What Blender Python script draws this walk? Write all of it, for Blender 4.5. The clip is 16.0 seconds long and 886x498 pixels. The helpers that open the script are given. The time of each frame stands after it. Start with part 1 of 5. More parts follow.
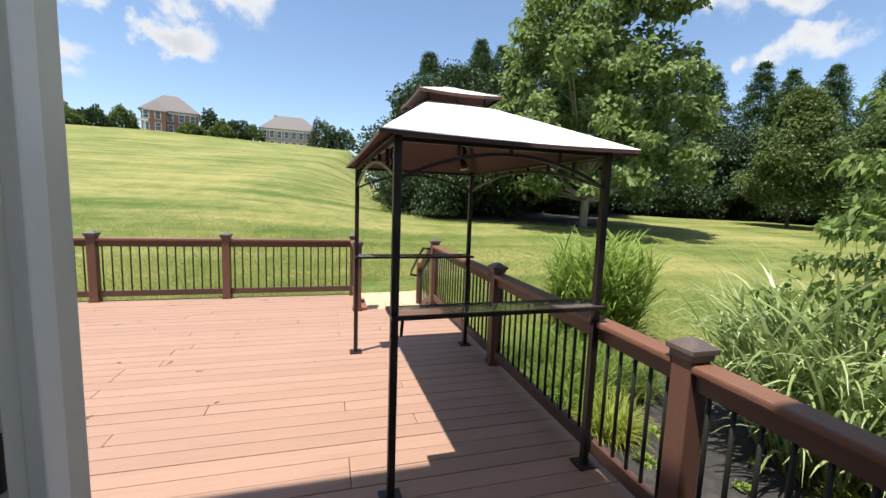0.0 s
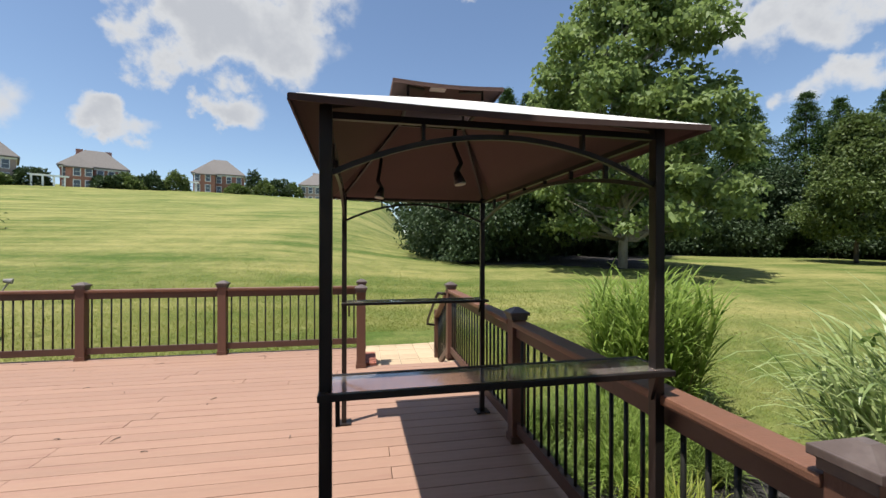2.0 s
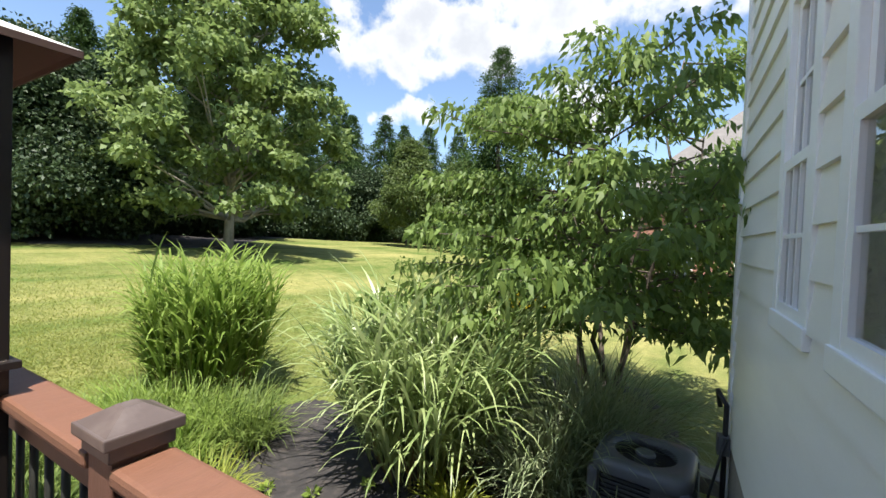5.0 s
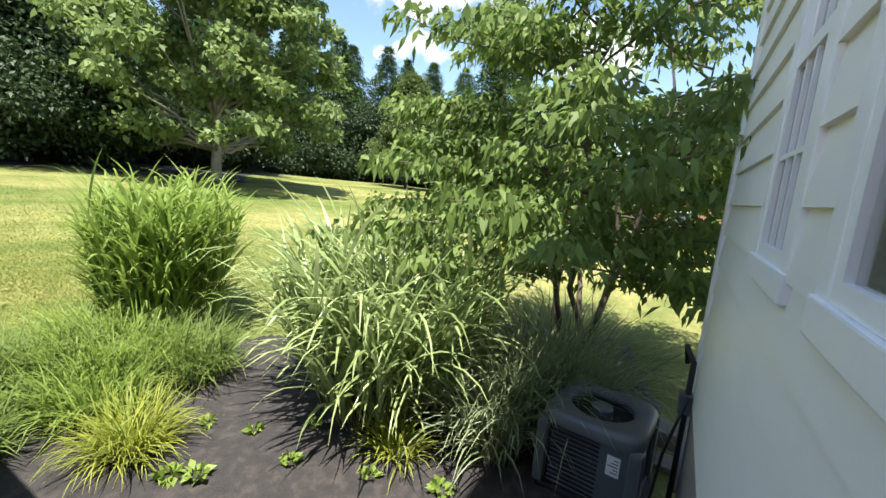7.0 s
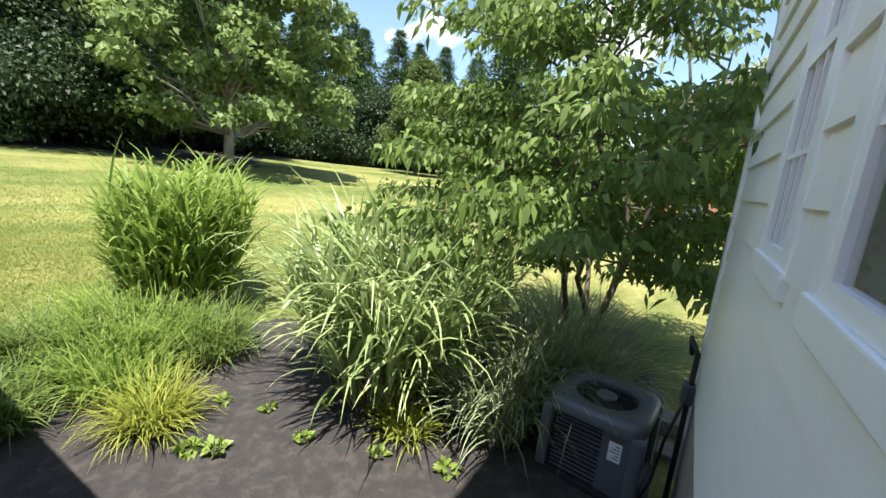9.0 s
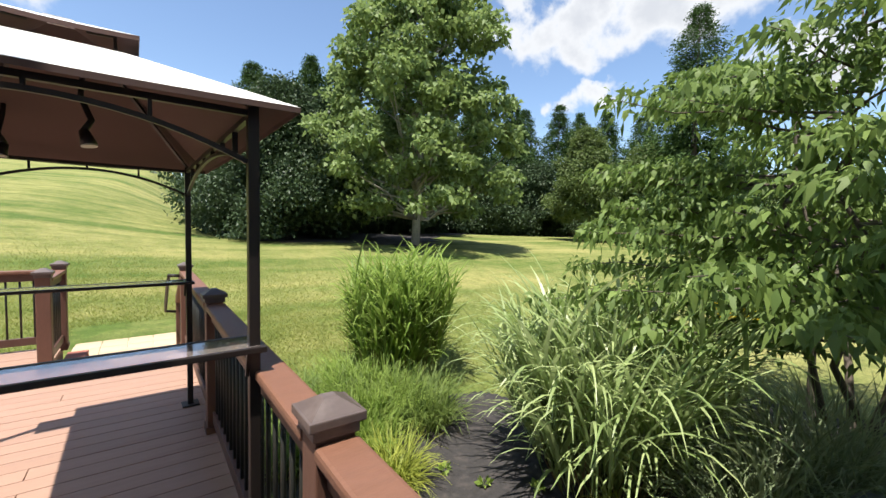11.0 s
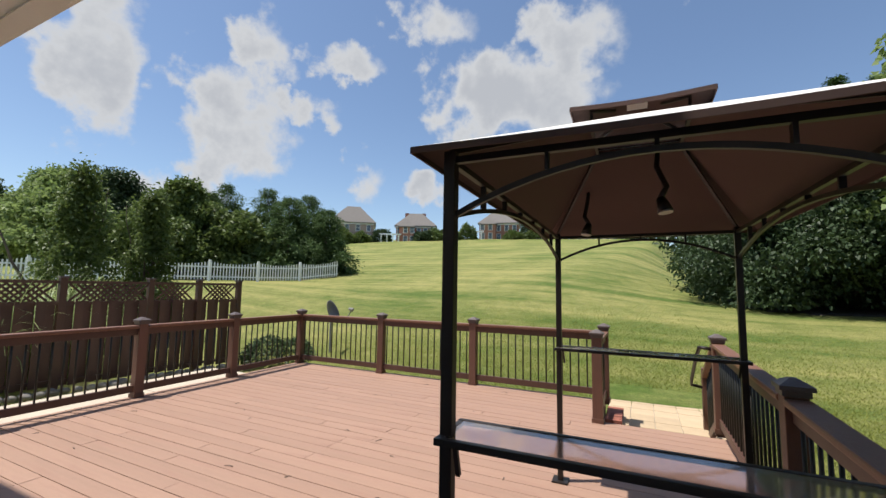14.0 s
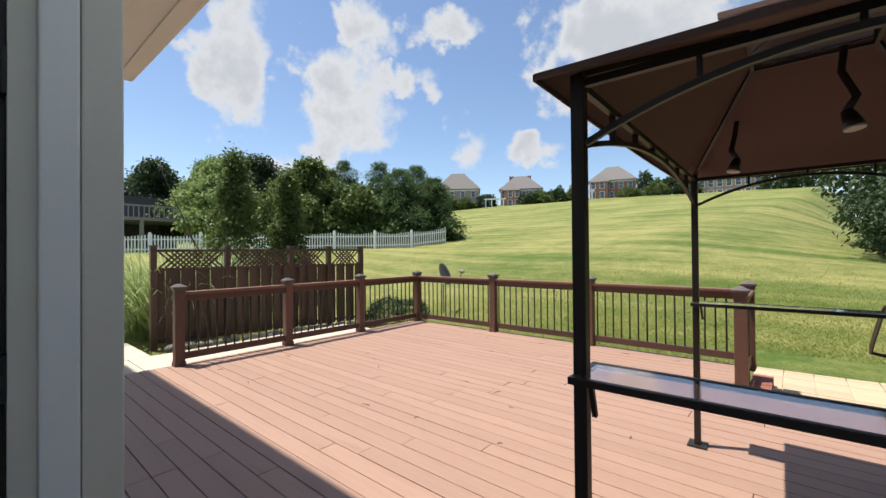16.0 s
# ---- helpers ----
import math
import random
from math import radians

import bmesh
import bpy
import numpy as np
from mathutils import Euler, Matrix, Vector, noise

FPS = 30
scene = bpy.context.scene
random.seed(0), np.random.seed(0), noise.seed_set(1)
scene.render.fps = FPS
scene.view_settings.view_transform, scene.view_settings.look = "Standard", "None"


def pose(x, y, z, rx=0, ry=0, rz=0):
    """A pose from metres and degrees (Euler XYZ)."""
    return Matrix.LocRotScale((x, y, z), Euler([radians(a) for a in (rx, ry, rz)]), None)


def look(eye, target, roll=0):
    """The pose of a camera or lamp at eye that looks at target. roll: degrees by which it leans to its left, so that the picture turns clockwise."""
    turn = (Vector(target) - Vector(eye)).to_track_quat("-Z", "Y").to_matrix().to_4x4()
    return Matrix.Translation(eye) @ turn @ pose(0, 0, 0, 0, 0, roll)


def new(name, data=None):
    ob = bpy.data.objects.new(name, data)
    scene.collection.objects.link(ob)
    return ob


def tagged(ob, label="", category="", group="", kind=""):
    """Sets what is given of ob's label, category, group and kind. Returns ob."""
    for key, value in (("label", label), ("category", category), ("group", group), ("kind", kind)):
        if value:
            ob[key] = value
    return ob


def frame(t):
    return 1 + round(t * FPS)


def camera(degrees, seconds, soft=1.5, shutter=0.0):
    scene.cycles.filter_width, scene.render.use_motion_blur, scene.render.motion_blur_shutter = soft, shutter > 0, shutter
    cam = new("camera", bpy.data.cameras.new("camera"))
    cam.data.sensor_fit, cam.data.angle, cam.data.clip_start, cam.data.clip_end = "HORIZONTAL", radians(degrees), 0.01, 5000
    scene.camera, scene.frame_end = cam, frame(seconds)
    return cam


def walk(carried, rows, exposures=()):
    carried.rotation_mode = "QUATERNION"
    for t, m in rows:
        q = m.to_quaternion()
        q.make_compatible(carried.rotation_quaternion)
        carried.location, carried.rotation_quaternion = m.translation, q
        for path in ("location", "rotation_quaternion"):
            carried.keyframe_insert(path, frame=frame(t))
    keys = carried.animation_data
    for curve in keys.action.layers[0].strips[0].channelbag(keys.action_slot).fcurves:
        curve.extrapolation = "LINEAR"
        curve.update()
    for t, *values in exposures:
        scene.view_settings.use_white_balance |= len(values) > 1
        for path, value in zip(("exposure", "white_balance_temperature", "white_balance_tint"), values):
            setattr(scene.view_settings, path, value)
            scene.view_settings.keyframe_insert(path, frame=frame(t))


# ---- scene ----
# ---------- camera ----------
cam = camera(94.6, 16.0)
PATH = [
    # seconds, x, y, z, yaw, pitch, roll
    (0, -1.61, -3.68, 1.612, -15.6, -6.65, 2.0),
    (0.5, -1.555, -3.50, 1.59, -13.9, -4.65, 1.35),
    (1, -1.495, -3.34, 1.562, -12.55, -2.55, 1.0),
    (1.5, -1.352, -3.14, 1.522, -11.57, -1.17, 0.5),
    (2, -1.16, -3.005, 1.48, -10.87, 0.0, 0.1),
    (2.5, -1.03, -3.09, 1.475, -11.5, -0.08, -0.7),
    (3, -0.94, -3.19, 1.466, -27.2, 0.06, 0.4),
    (3.5, -0.845, -3.25, 1.462, -45.4, 0.5, 0.7),
    (4, -0.65, -3.29, 1.45, -51.3, 0.5, 0.8),
    (4.5, -0.505, -3.32, 1.438, -57.5, -0.5, 1.0),
    (5, -0.44, -3.28, 1.42, -60.2, -1.4, 2.2),
    (7.5, 0.20, -3.45, 1.30, -59.4, -10.5, 5.3),
    (8, 0.22, -3.45, 1.30, -59.4, -11.1, 5.7),
    (10.5, -0.362, -3.445, 1.452, -45.5, -6.5, 2.36),
    (11, -0.40, -3.31, 1.49, -36.2, -2.9, 1.0),
    (11.5, -0.40, -3.22, 1.515, -25.9, -0.1, 0.1),
    (12, -0.425, -3.12, 1.528, -14.0, 3.8, 0.5),
    (12.5, -0.445, -3.05, 1.545, -3.2, 4.95, 0.35),
    (13, -0.51, -2.98, 1.538, 6.75, 5.45, 0.9),
    (13.5, -0.60, -2.915, 1.507, 15.85, 5.65, 0.9),
    (14, -0.72, -2.86, 1.485, 25.8, 5.4, 0.9),
    (14.5, -0.755, -2.885, 1.46, 33.2, 4.15, 0.7),
    (15, -0.79, -2.875, 1.425, 36.7, 3.55, 0.3),
    (15.5, -0.795, -2.865, 1.40, 38.7, 3.5, 0.1),
    (16, -0.79, -2.865, 1.40, 40.6, 0.5, -0.5),
]
walk(cam, [(t, pose(x, y, z, 90 + p, -r, a)) for t, x, y, z, a, p, r in PATH], exposures=[(0, 1.0), (0.5, 0.68), (2.5, 0.66), (3.5, 0.98), (5, 1.32), (7.5, 1.6), (8, 1.6), (10.5, 1.36), (12, 0.68), (13.5, 0.55), (14.5, 0.58), (16, 0.78)])

# ---------- world, sun ----------
SUN = Vector((-0.30, -0.16, 1.0)).normalized()   # from the ground towards the sun


def node(nt, kind, ins=None, **props):
    n = nt.nodes.new(kind)
    for k, v in props.items():
        setattr(n, k, v)
    for k, v in (ins or {}).items():
        if hasattr(v, "is_output"):
            nt.links.new(v, n.inputs[k])
        else:
            n.inputs[k].default_value = v
    return n


def math_node(nt, op, a, b=0.0, c=0.0):
    return node(nt, "ShaderNodeMath", {0: a, 1: b, 2: c}, operation=op).outputs[0]


def make_world():
    w = bpy.data.worlds.new("sky")
    scene.world = w
    w.use_nodes = True
    nt = w.node_tree
    nt.nodes.clear()
    sky = node(nt, "ShaderNodeTexSky", sky_type="NISHITA", sun_disc=False, sun_elevation=math.asin(SUN.z), sun_rotation=math.atan2(SUN.x, SUN.y), altitude=100.0, air_density=1.0, dust_density=0.6, ozone_density=2.0)
    geo = node(nt, "ShaderNodeTexCoord")
    d = geo.outputs["Generated"]
    # billowing edges of the clouds
    n1 = node(nt, "ShaderNodeTexNoise", {"Vector": d, "Scale": 12.0, "Detail": 9.0, "Roughness": 0.56})
    n2 = node(nt, "ShaderNodeTexNoise", {"Vector": d, "Scale": 3.0, "Detail": 6.0, "Roughness": 0.55})
    warp = node(nt, "ShaderNodeVectorMath", {0: n1.outputs["Color"], 1: (0.5, 0.5, 0.5)}, operation="SUBTRACT")
    warped = node(nt, "ShaderNodeVectorMath", {0: warp.outputs[0], 1: (0.15, 0.15, 0.15), 2: d}, operation="MULTIPLY_ADD")
    dens = None
    for az, el, wa, we, k in CLOUDS:
        a, e = radians(az), radians(el)
        c = Vector((math.sin(a) * math.cos(e), math.cos(a) * math.cos(e), math.sin(e)))
        side = Vector((math.cos(a), -math.sin(a), 0))
        up = side.cross(c)
        rel = node(nt, "ShaderNodeVectorMath", {0: warped.outputs[0], 1: c}, operation="SUBTRACT").outputs[0]
        u = node(nt, "ShaderNodeVectorMath", {0: rel, 1: side / math.radians(wa)}, operation="DOT_PRODUCT").outputs["Value"]
        v = node(nt, "ShaderNodeVectorMath", {0: rel, 1: up / math.radians(we)}, operation="DOT_PRODUCT").outputs["Value"]
        f = node(nt, "ShaderNodeVectorMath", {0: rel, 1: c}, operation="DOT_PRODUCT").outputs["Value"]
        r2 = math_node(nt, "ADD", math_node(nt, "MULTIPLY", u, u), math_node(nt, "MULTIPLY", v, v))
        far = math_node(nt, "MULTIPLY", math_node(nt, "LESS_THAN", f, -0.5), 50.0)
        m = math_node(nt, "MULTIPLY", math_node(nt, "SUBTRACT", 1.0, math_node(nt, "ADD", r2, far)), k)
        dens = m if dens is None else math_node(nt, "MAXIMUM", dens, m)
    broken = math_node(nt, "MULTIPLY_ADD", n1.outputs["Fac"], 4.2, -2.3)
    dens = math_node(nt, "ADD", math_node(nt, "MAXIMUM", dens, -1.5), broken)
    alpha = node(nt, "ShaderNodeMapRange", {"Value": dens, "From Min": -0.05, "From Max": 0.95}, interpolation_type="SMOOTHSTEP").outputs[0]
    body = node(nt, "ShaderNodeMapRange", {"Value": math_node(nt, "ADD", dens, math_node(nt, "MULTIPLY", n2.outputs["Fac"], 0.8)), "From Min": 0.85, "From Max": 2.3}, interpolation_type="SMOOTHSTEP").outputs[0]
    white = node(nt, "ShaderNodeMixRGB", {0: body, 1: (4.5, 4.6, 4.75, 1), 2: (3.4, 3.55, 3.85, 1)}).outputs[0]
    mix = node(nt, "ShaderNodeMixRGB", {0: alpha, 1: sky.outputs[0], 2: white})
    bg = node(nt, "ShaderNodeBackground", {"Color": mix.outputs[0], "Strength": 0.1})
    out = node(nt, "ShaderNodeOutputWorld")
    nt.links.new(bg.outputs[0], out.inputs[0])


# azimuth (right of +y), elevation, half width, half height, density: cumulus seen above the lawn and the trees
CLOUDS = [
    (-54, 20, 7.5, 9, 1.5), (-51, 28, 4, 5, 1.2), (-67.5, 23, 5, 9, 1.3), (-17, 25, 14, 7.5, 1.6), (-9, 31, 8, 5, 1.3), (-44.5, 23, 4.5, 2.4, 1.2),
    (-28, 13.5, 5.5, 2.2, 1.2), (-16.5, 16.5, 5, 2.4, 1.2), (-37, 15, 3.5, 4, 0.9), (-28, 34, 6.5, 4.2, 1.2), (-40, 29, 6, 2.6, 1.1), (19, 35, 10, 3.6, 1.2),
    (47, 25, 8, 4.5, 1.1), (62, 26, 15, 6.5, 1.5), (55, 17, 5, 2.6, 1.3), (77, 16.5, 8, 4.2, 1.4), (76, 30, 18, 6, 1.4), (95, 30, 12, 6, 1.1),
    (120, 35, 20, 9, 1.0), (180, 30, 18, 8, 1.0), (-130, 30, 18, 8, 1.0), (-95, 24, 7, 4, 0.9), (-60, 10, 7, 3, 1.0),
]
make_world()
sun = new("sun", bpy.data.lights.new("sun", "SUN"))
sun.data.energy, sun.data.angle, sun.data.color = 4.2, radians(0.53), (1.0, 0.955, 0.88)
sun.matrix_world = look(SUN * 50, (0, 0, 0))

# ---------- materials ----------
def material(name, base, rough=0.6, metal=0.0, vary=0.15, scale=6.0, fine=60.0, bump=0.15, stretch=(1, 1, 1), dirt=None, spec=0.5, per_object=0.0, island=0.0, trans=0.0, sheen=0.0, bump_dist=0.01):
    """A surface with two scales of variation; base colour in linear light."""
    m = bpy.data.materials.new(name)
    m.use_nodes = True
    nt = m.node_tree
    b = nt.nodes["Principled BSDF"]
    co = node(nt, "ShaderNodeTexCoord").outputs["Object"]
    mp = node(nt, "ShaderNodeMapping", {"Vector": co, "Scale": stretch}).outputs[0]
    big = node(nt, "ShaderNodeTexNoise", {"Vector": mp, "Scale": scale, "Detail": 5.0, "Roughness": 0.6})
    small = node(nt, "ShaderNodeTexNoise", {"Vector": mp, "Scale": fine, "Detail": 4.0, "Roughness": 0.6})
    both = math_node(nt, "ADD", math_node(nt, "MULTIPLY", big.outputs["Fac"], 0.6), math_node(nt, "MULTIPLY", small.outputs["Fac"], 0.4))
    if per_object:
        rnd = node(nt, "ShaderNodeObjectInfo").outputs["Random"]
        both = math_node(nt, "ADD", both, math_node(nt, "MULTIPLY", math_node(nt, "SUBTRACT", rnd, 0.5), per_object))
    if island:
        rnd = node(nt, "ShaderNodeNewGeometry").outputs["Random Per Island"]
        both = math_node(nt, "ADD", both, math_node(nt, "MULTIPLY", math_node(nt, "SUBTRACT", rnd, 0.5), island))
    k = math_node(nt, "MULTIPLY_ADD", math_node(nt, "SUBTRACT", both, 0.5), 4 * vary, 1.0)
    col = node(nt, "ShaderNodeMixRGB", {0: 1.0, 1: (*base, 1), 2: k}, blend_type="MULTIPLY").outputs[0]
    if dirt:
        mask = node(nt, "ShaderNodeMapRange", {"Value": big.outputs["Fac"], "From Min": 0.52, "From Max": 0.72}).outputs[0]
        col = node(nt, "ShaderNodeMixRGB", {0: mask, 1: col, 2: (*dirt, 1)}).outputs[0]
    nt.links.new(col, b.inputs["Base Color"])
    b.inputs["Roughness"].default_value = rough
    b.inputs["Metallic"].default_value = metal
    b.inputs["Specular IOR Level"].default_value = spec
    if trans:
        b.inputs["Transmission Weight"].default_value = trans
    if bump:
        bp = node(nt, "ShaderNodeBump", {"Height": both, "Strength": bump, "Distance": bump_dist})
        nt.links.new(bp.outputs[0], b.inputs["Normal"])
    return m


def leaf_material(name, base, tip, rough=0.55, through_light=0.45, island=1.0, spec=0.35):
    m = bpy.data.materials.new(name)
    m.use_nodes = True
    nt = m.node_tree
    b = nt.nodes["Principled BSDF"]
    rnd = node(nt, "ShaderNodeNewGeometry").outputs["Random Per Island"]
    co = node(nt, "ShaderNodeTexCoord").outputs["Object"]
    big = node(nt, "ShaderNodeTexNoise", {"Vector": co, "Scale": 0.9, "Detail": 3.0}).outputs["Fac"]
    f = math_node(nt, "ADD", math_node(nt, "MULTIPLY", rnd, 0.65 * island), math_node(nt, "MULTIPLY", big, 0.5))
    col = node(nt, "ShaderNodeMixRGB", {0: f, 1: (*base, 1), 2: (*tip, 1)}).outputs[0]
    nt.links.new(col, b.inputs["Base Color"])
    b.inputs["Roughness"].default_value = rough
    b.inputs["Specular IOR Level"].default_value = spec
    tr = node(nt, "ShaderNodeBsdfTranslucent", {"Color": col})
    mx = node(nt, "ShaderNodeMixShader", {0: through_light, 1: b.outputs[0], 2: tr.outputs[0]})
    nt.links.new(mx.outputs[0], nt.nodes["Material Output"].inputs["Surface"])
    return m


def glass_material(name, tint, rough=0.03, trans=1.0, ior=1.45):
    m = bpy.data.materials.new(name)
    m.use_nodes = True
    nt = m.node_tree
    b = nt.nodes["Principled BSDF"]
    b.inputs["Base Color"].default_value = (*tint, 1)
    b.inputs["Roughness"].default_value = rough
    b.inputs["Transmission Weight"].default_value = trans
    b.inputs["IOR"].default_value = ior
    return m


DECK = material("deck_boards", (0.34, 0.206, 0.147), 0.62, vary=0.2, scale=1.6, fine=34, stretch=(0.5, 6, 6), bump=0.25, per_object=0.16, dirt=(0.29, 0.165, 0.12))
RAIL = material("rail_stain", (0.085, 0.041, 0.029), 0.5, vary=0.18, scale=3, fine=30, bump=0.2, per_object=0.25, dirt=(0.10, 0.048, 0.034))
# same brown stain, lightened: sunlight on the top boards is put into the colour
RAIL_TOP_SUNLIT = material("rail_top_sunlit_stain", (0.18, 0.085, 0.053), 0.48, vary=0.2, scale=3, fine=26, stretch=(6, 1, 6), bump=0.3, per_object=0.2, dirt=(0.15, 0.066, 0.042))
# post stain held darker to suit the faces that stand in shade
POST = material("post_stain", (0.13, 0.061, 0.041), 0.55, vary=0.2, scale=3, fine=30, stretch=(5, 5, 1), bump=0.25, per_object=0.3)
CAP = material("bronze_cap", (0.10, 0.075, 0.068), 0.42, vary=0.2, scale=8, fine=60, bump=0.06, dirt=(0.15, 0.12, 0.11))
BALUSTER = material("dark_metal_baluster", (0.018, 0.018, 0.014), 0.45, 0.2, vary=0.1, bump=0.02)
STEEL = material("brown_powder_coat", (0.022, 0.016, 0.014), 0.42, 0.2, vary=0.12, scale=5, fine=120, bump=0.05)
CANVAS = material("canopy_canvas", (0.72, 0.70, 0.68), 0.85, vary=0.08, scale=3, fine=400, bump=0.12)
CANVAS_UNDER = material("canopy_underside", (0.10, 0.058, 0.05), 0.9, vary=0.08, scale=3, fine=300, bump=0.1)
SHELF_GLASS = glass_material("shelf_glass", (0.80, 0.70, 0.66), 0.04, 0.88, 1.7)
SIDING = material("vinyl_siding", (0.82, 0.81, 0.77), 0.5, vary=0.05, scale=2, fine=90, stretch=(1, 1, 4), bump=0.05)
TRIM = material("white_trim", (0.88, 0.89, 0.90), 0.4, vary=0.04, scale=3, fine=60, bump=0.03)
BEIGE = material("beige_trim", (0.74, 0.71, 0.64), 0.5, vary=0.05, scale=3, fine=60, bump=0.03)
PANE = glass_material("window_glass", (0.95, 0.97, 0.97), 0.0, 1.0)
# near-black colour; behind the panes it stands in for the gloom of a room
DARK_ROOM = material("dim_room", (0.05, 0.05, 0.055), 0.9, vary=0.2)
BRICK = material("red_brick", (0.30, 0.105, 0.07), 0.85, vary=0.25, scale=2, fine=50, bump=0.3, per_object=0.4)
STONE = material("grey_stone", (0.22, 0.20, 0.18), 0.85, vary=0.35, scale=5, fine=40, bump=0.6, per_object=0.5)
ROOF = material("asphalt_shingle", (0.17, 0.155, 0.145), 0.9, vary=0.25, scale=3, fine=25, bump=0.4)
CONCRETE = material("pale_concrete", (0.50, 0.43, 0.34), 0.85, vary=0.12, scale=2, fine=60, bump=0.15)
PAVER = material("tan_paver", (0.48, 0.36, 0.23), 0.85, vary=0.15, scale=4, fine=50, bump=0.2, per_object=0.25)
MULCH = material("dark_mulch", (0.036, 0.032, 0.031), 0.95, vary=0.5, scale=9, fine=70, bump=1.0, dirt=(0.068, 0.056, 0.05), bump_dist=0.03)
BARK = material("bark", (0.12, 0.095, 0.075), 0.9, vary=0.35, scale=4, fine=30, stretch=(3, 3, 0.7), bump=0.7, bump_dist=0.02)
PALE_BARK = material("pale_bark", (0.30, 0.27, 0.22), 0.85, vary=0.4, scale=4, fine=20, stretch=(3, 3, 1), bump=0.4)
PICKET = material("white_vinyl", (0.78, 0.80, 0.82), 0.45, vary=0.04)
LEAF_SYC = leaf_material("sycamore_leaf", (0.11, 0.17, 0.045), (0.28, 0.36, 0.13))
LEAF_DARK = leaf_material("dark_leaf", (0.018, 0.038, 0.012), (0.075, 0.115, 0.05), through_light=0.25)
LEAF_CON = leaf_material("conifer_needle", (0.022, 0.052, 0.016), (0.085, 0.14, 0.04), through_light=0.25, spec=0.12)
LEAF_YEW = leaf_material("young_tree_leaf", (0.055, 0.092, 0.024), (0.155, 0.205, 0.06), through_light=0.35)
LEAF_DOG = leaf_material("dogwood_leaf", (0.06, 0.115, 0.025), (0.25, 0.34, 0.09), through_light=0.45)
LEAF_PINE = leaf_material("pine_needle", (0.04, 0.075, 0.028), (0.125, 0.19, 0.07), through_light=0.3, spec=0.15)
BLADE_A = leaf_material("tall_grass_blade", (0.14, 0.235, 0.035), (0.36, 0.46, 0.11), through_light=0.45)
BLADE_B = leaf_material("silver_grass_blade", (0.15, 0.235, 0.06), (0.48, 0.55, 0.25), through_light=0.35, rough=0.4, spec=0.5)
TURF = leaf_material("turf_blade", (0.15, 0.21, 0.03), (0.36, 0.37, 0.10), through_light=0.5)
BLADE_V = leaf_material("striped_grass_blade", (0.15, 0.21, 0.09), (0.40, 0.45, 0.27), through_light=0.3)
BLADE_L = leaf_material("sedge_blade", (0.07, 0.13, 0.03), (0.25, 0.32, 0.08), through_light=0.4)
BLADE_G = leaf_material("golden_sedge_blade", (0.15, 0.21, 0.025), (0.42, 0.44, 0.08), through_light=0.4)
DEAD = leaf_material("dry_stalk", (0.16, 0.10, 0.045), (0.30, 0.22, 0.10), through_light=0.2)
AC_METAL = material("grey_ac_metal", (0.12, 0.13, 0.145), 0.45, 0.2, vary=0.08, bump=0.04)
AC_DARK = material("ac_dark_plastic", (0.02, 0.021, 0.024), 0.5, vary=0.1, bump=0.03)
PAPER = material("label_paper", (0.75, 0.76, 0.76), 0.6, vary=0.04)
INK = material("label_ink", (0.05, 0.05, 0.06), 0.6, vary=0.02)
LAMP_WHITE = material("pale_lamp", (0.45, 0.43, 0.40), 0.4, vary=0.05)
FLOWER = leaf_material("yellow_flower", (0.65, 0.48, 0.01), (0.85, 0.72, 0.03), through_light=0.3)
GREY_WOOD = material("weathered_wood", (0.25, 0.24, 0.23), 0.8, vary=0.2)


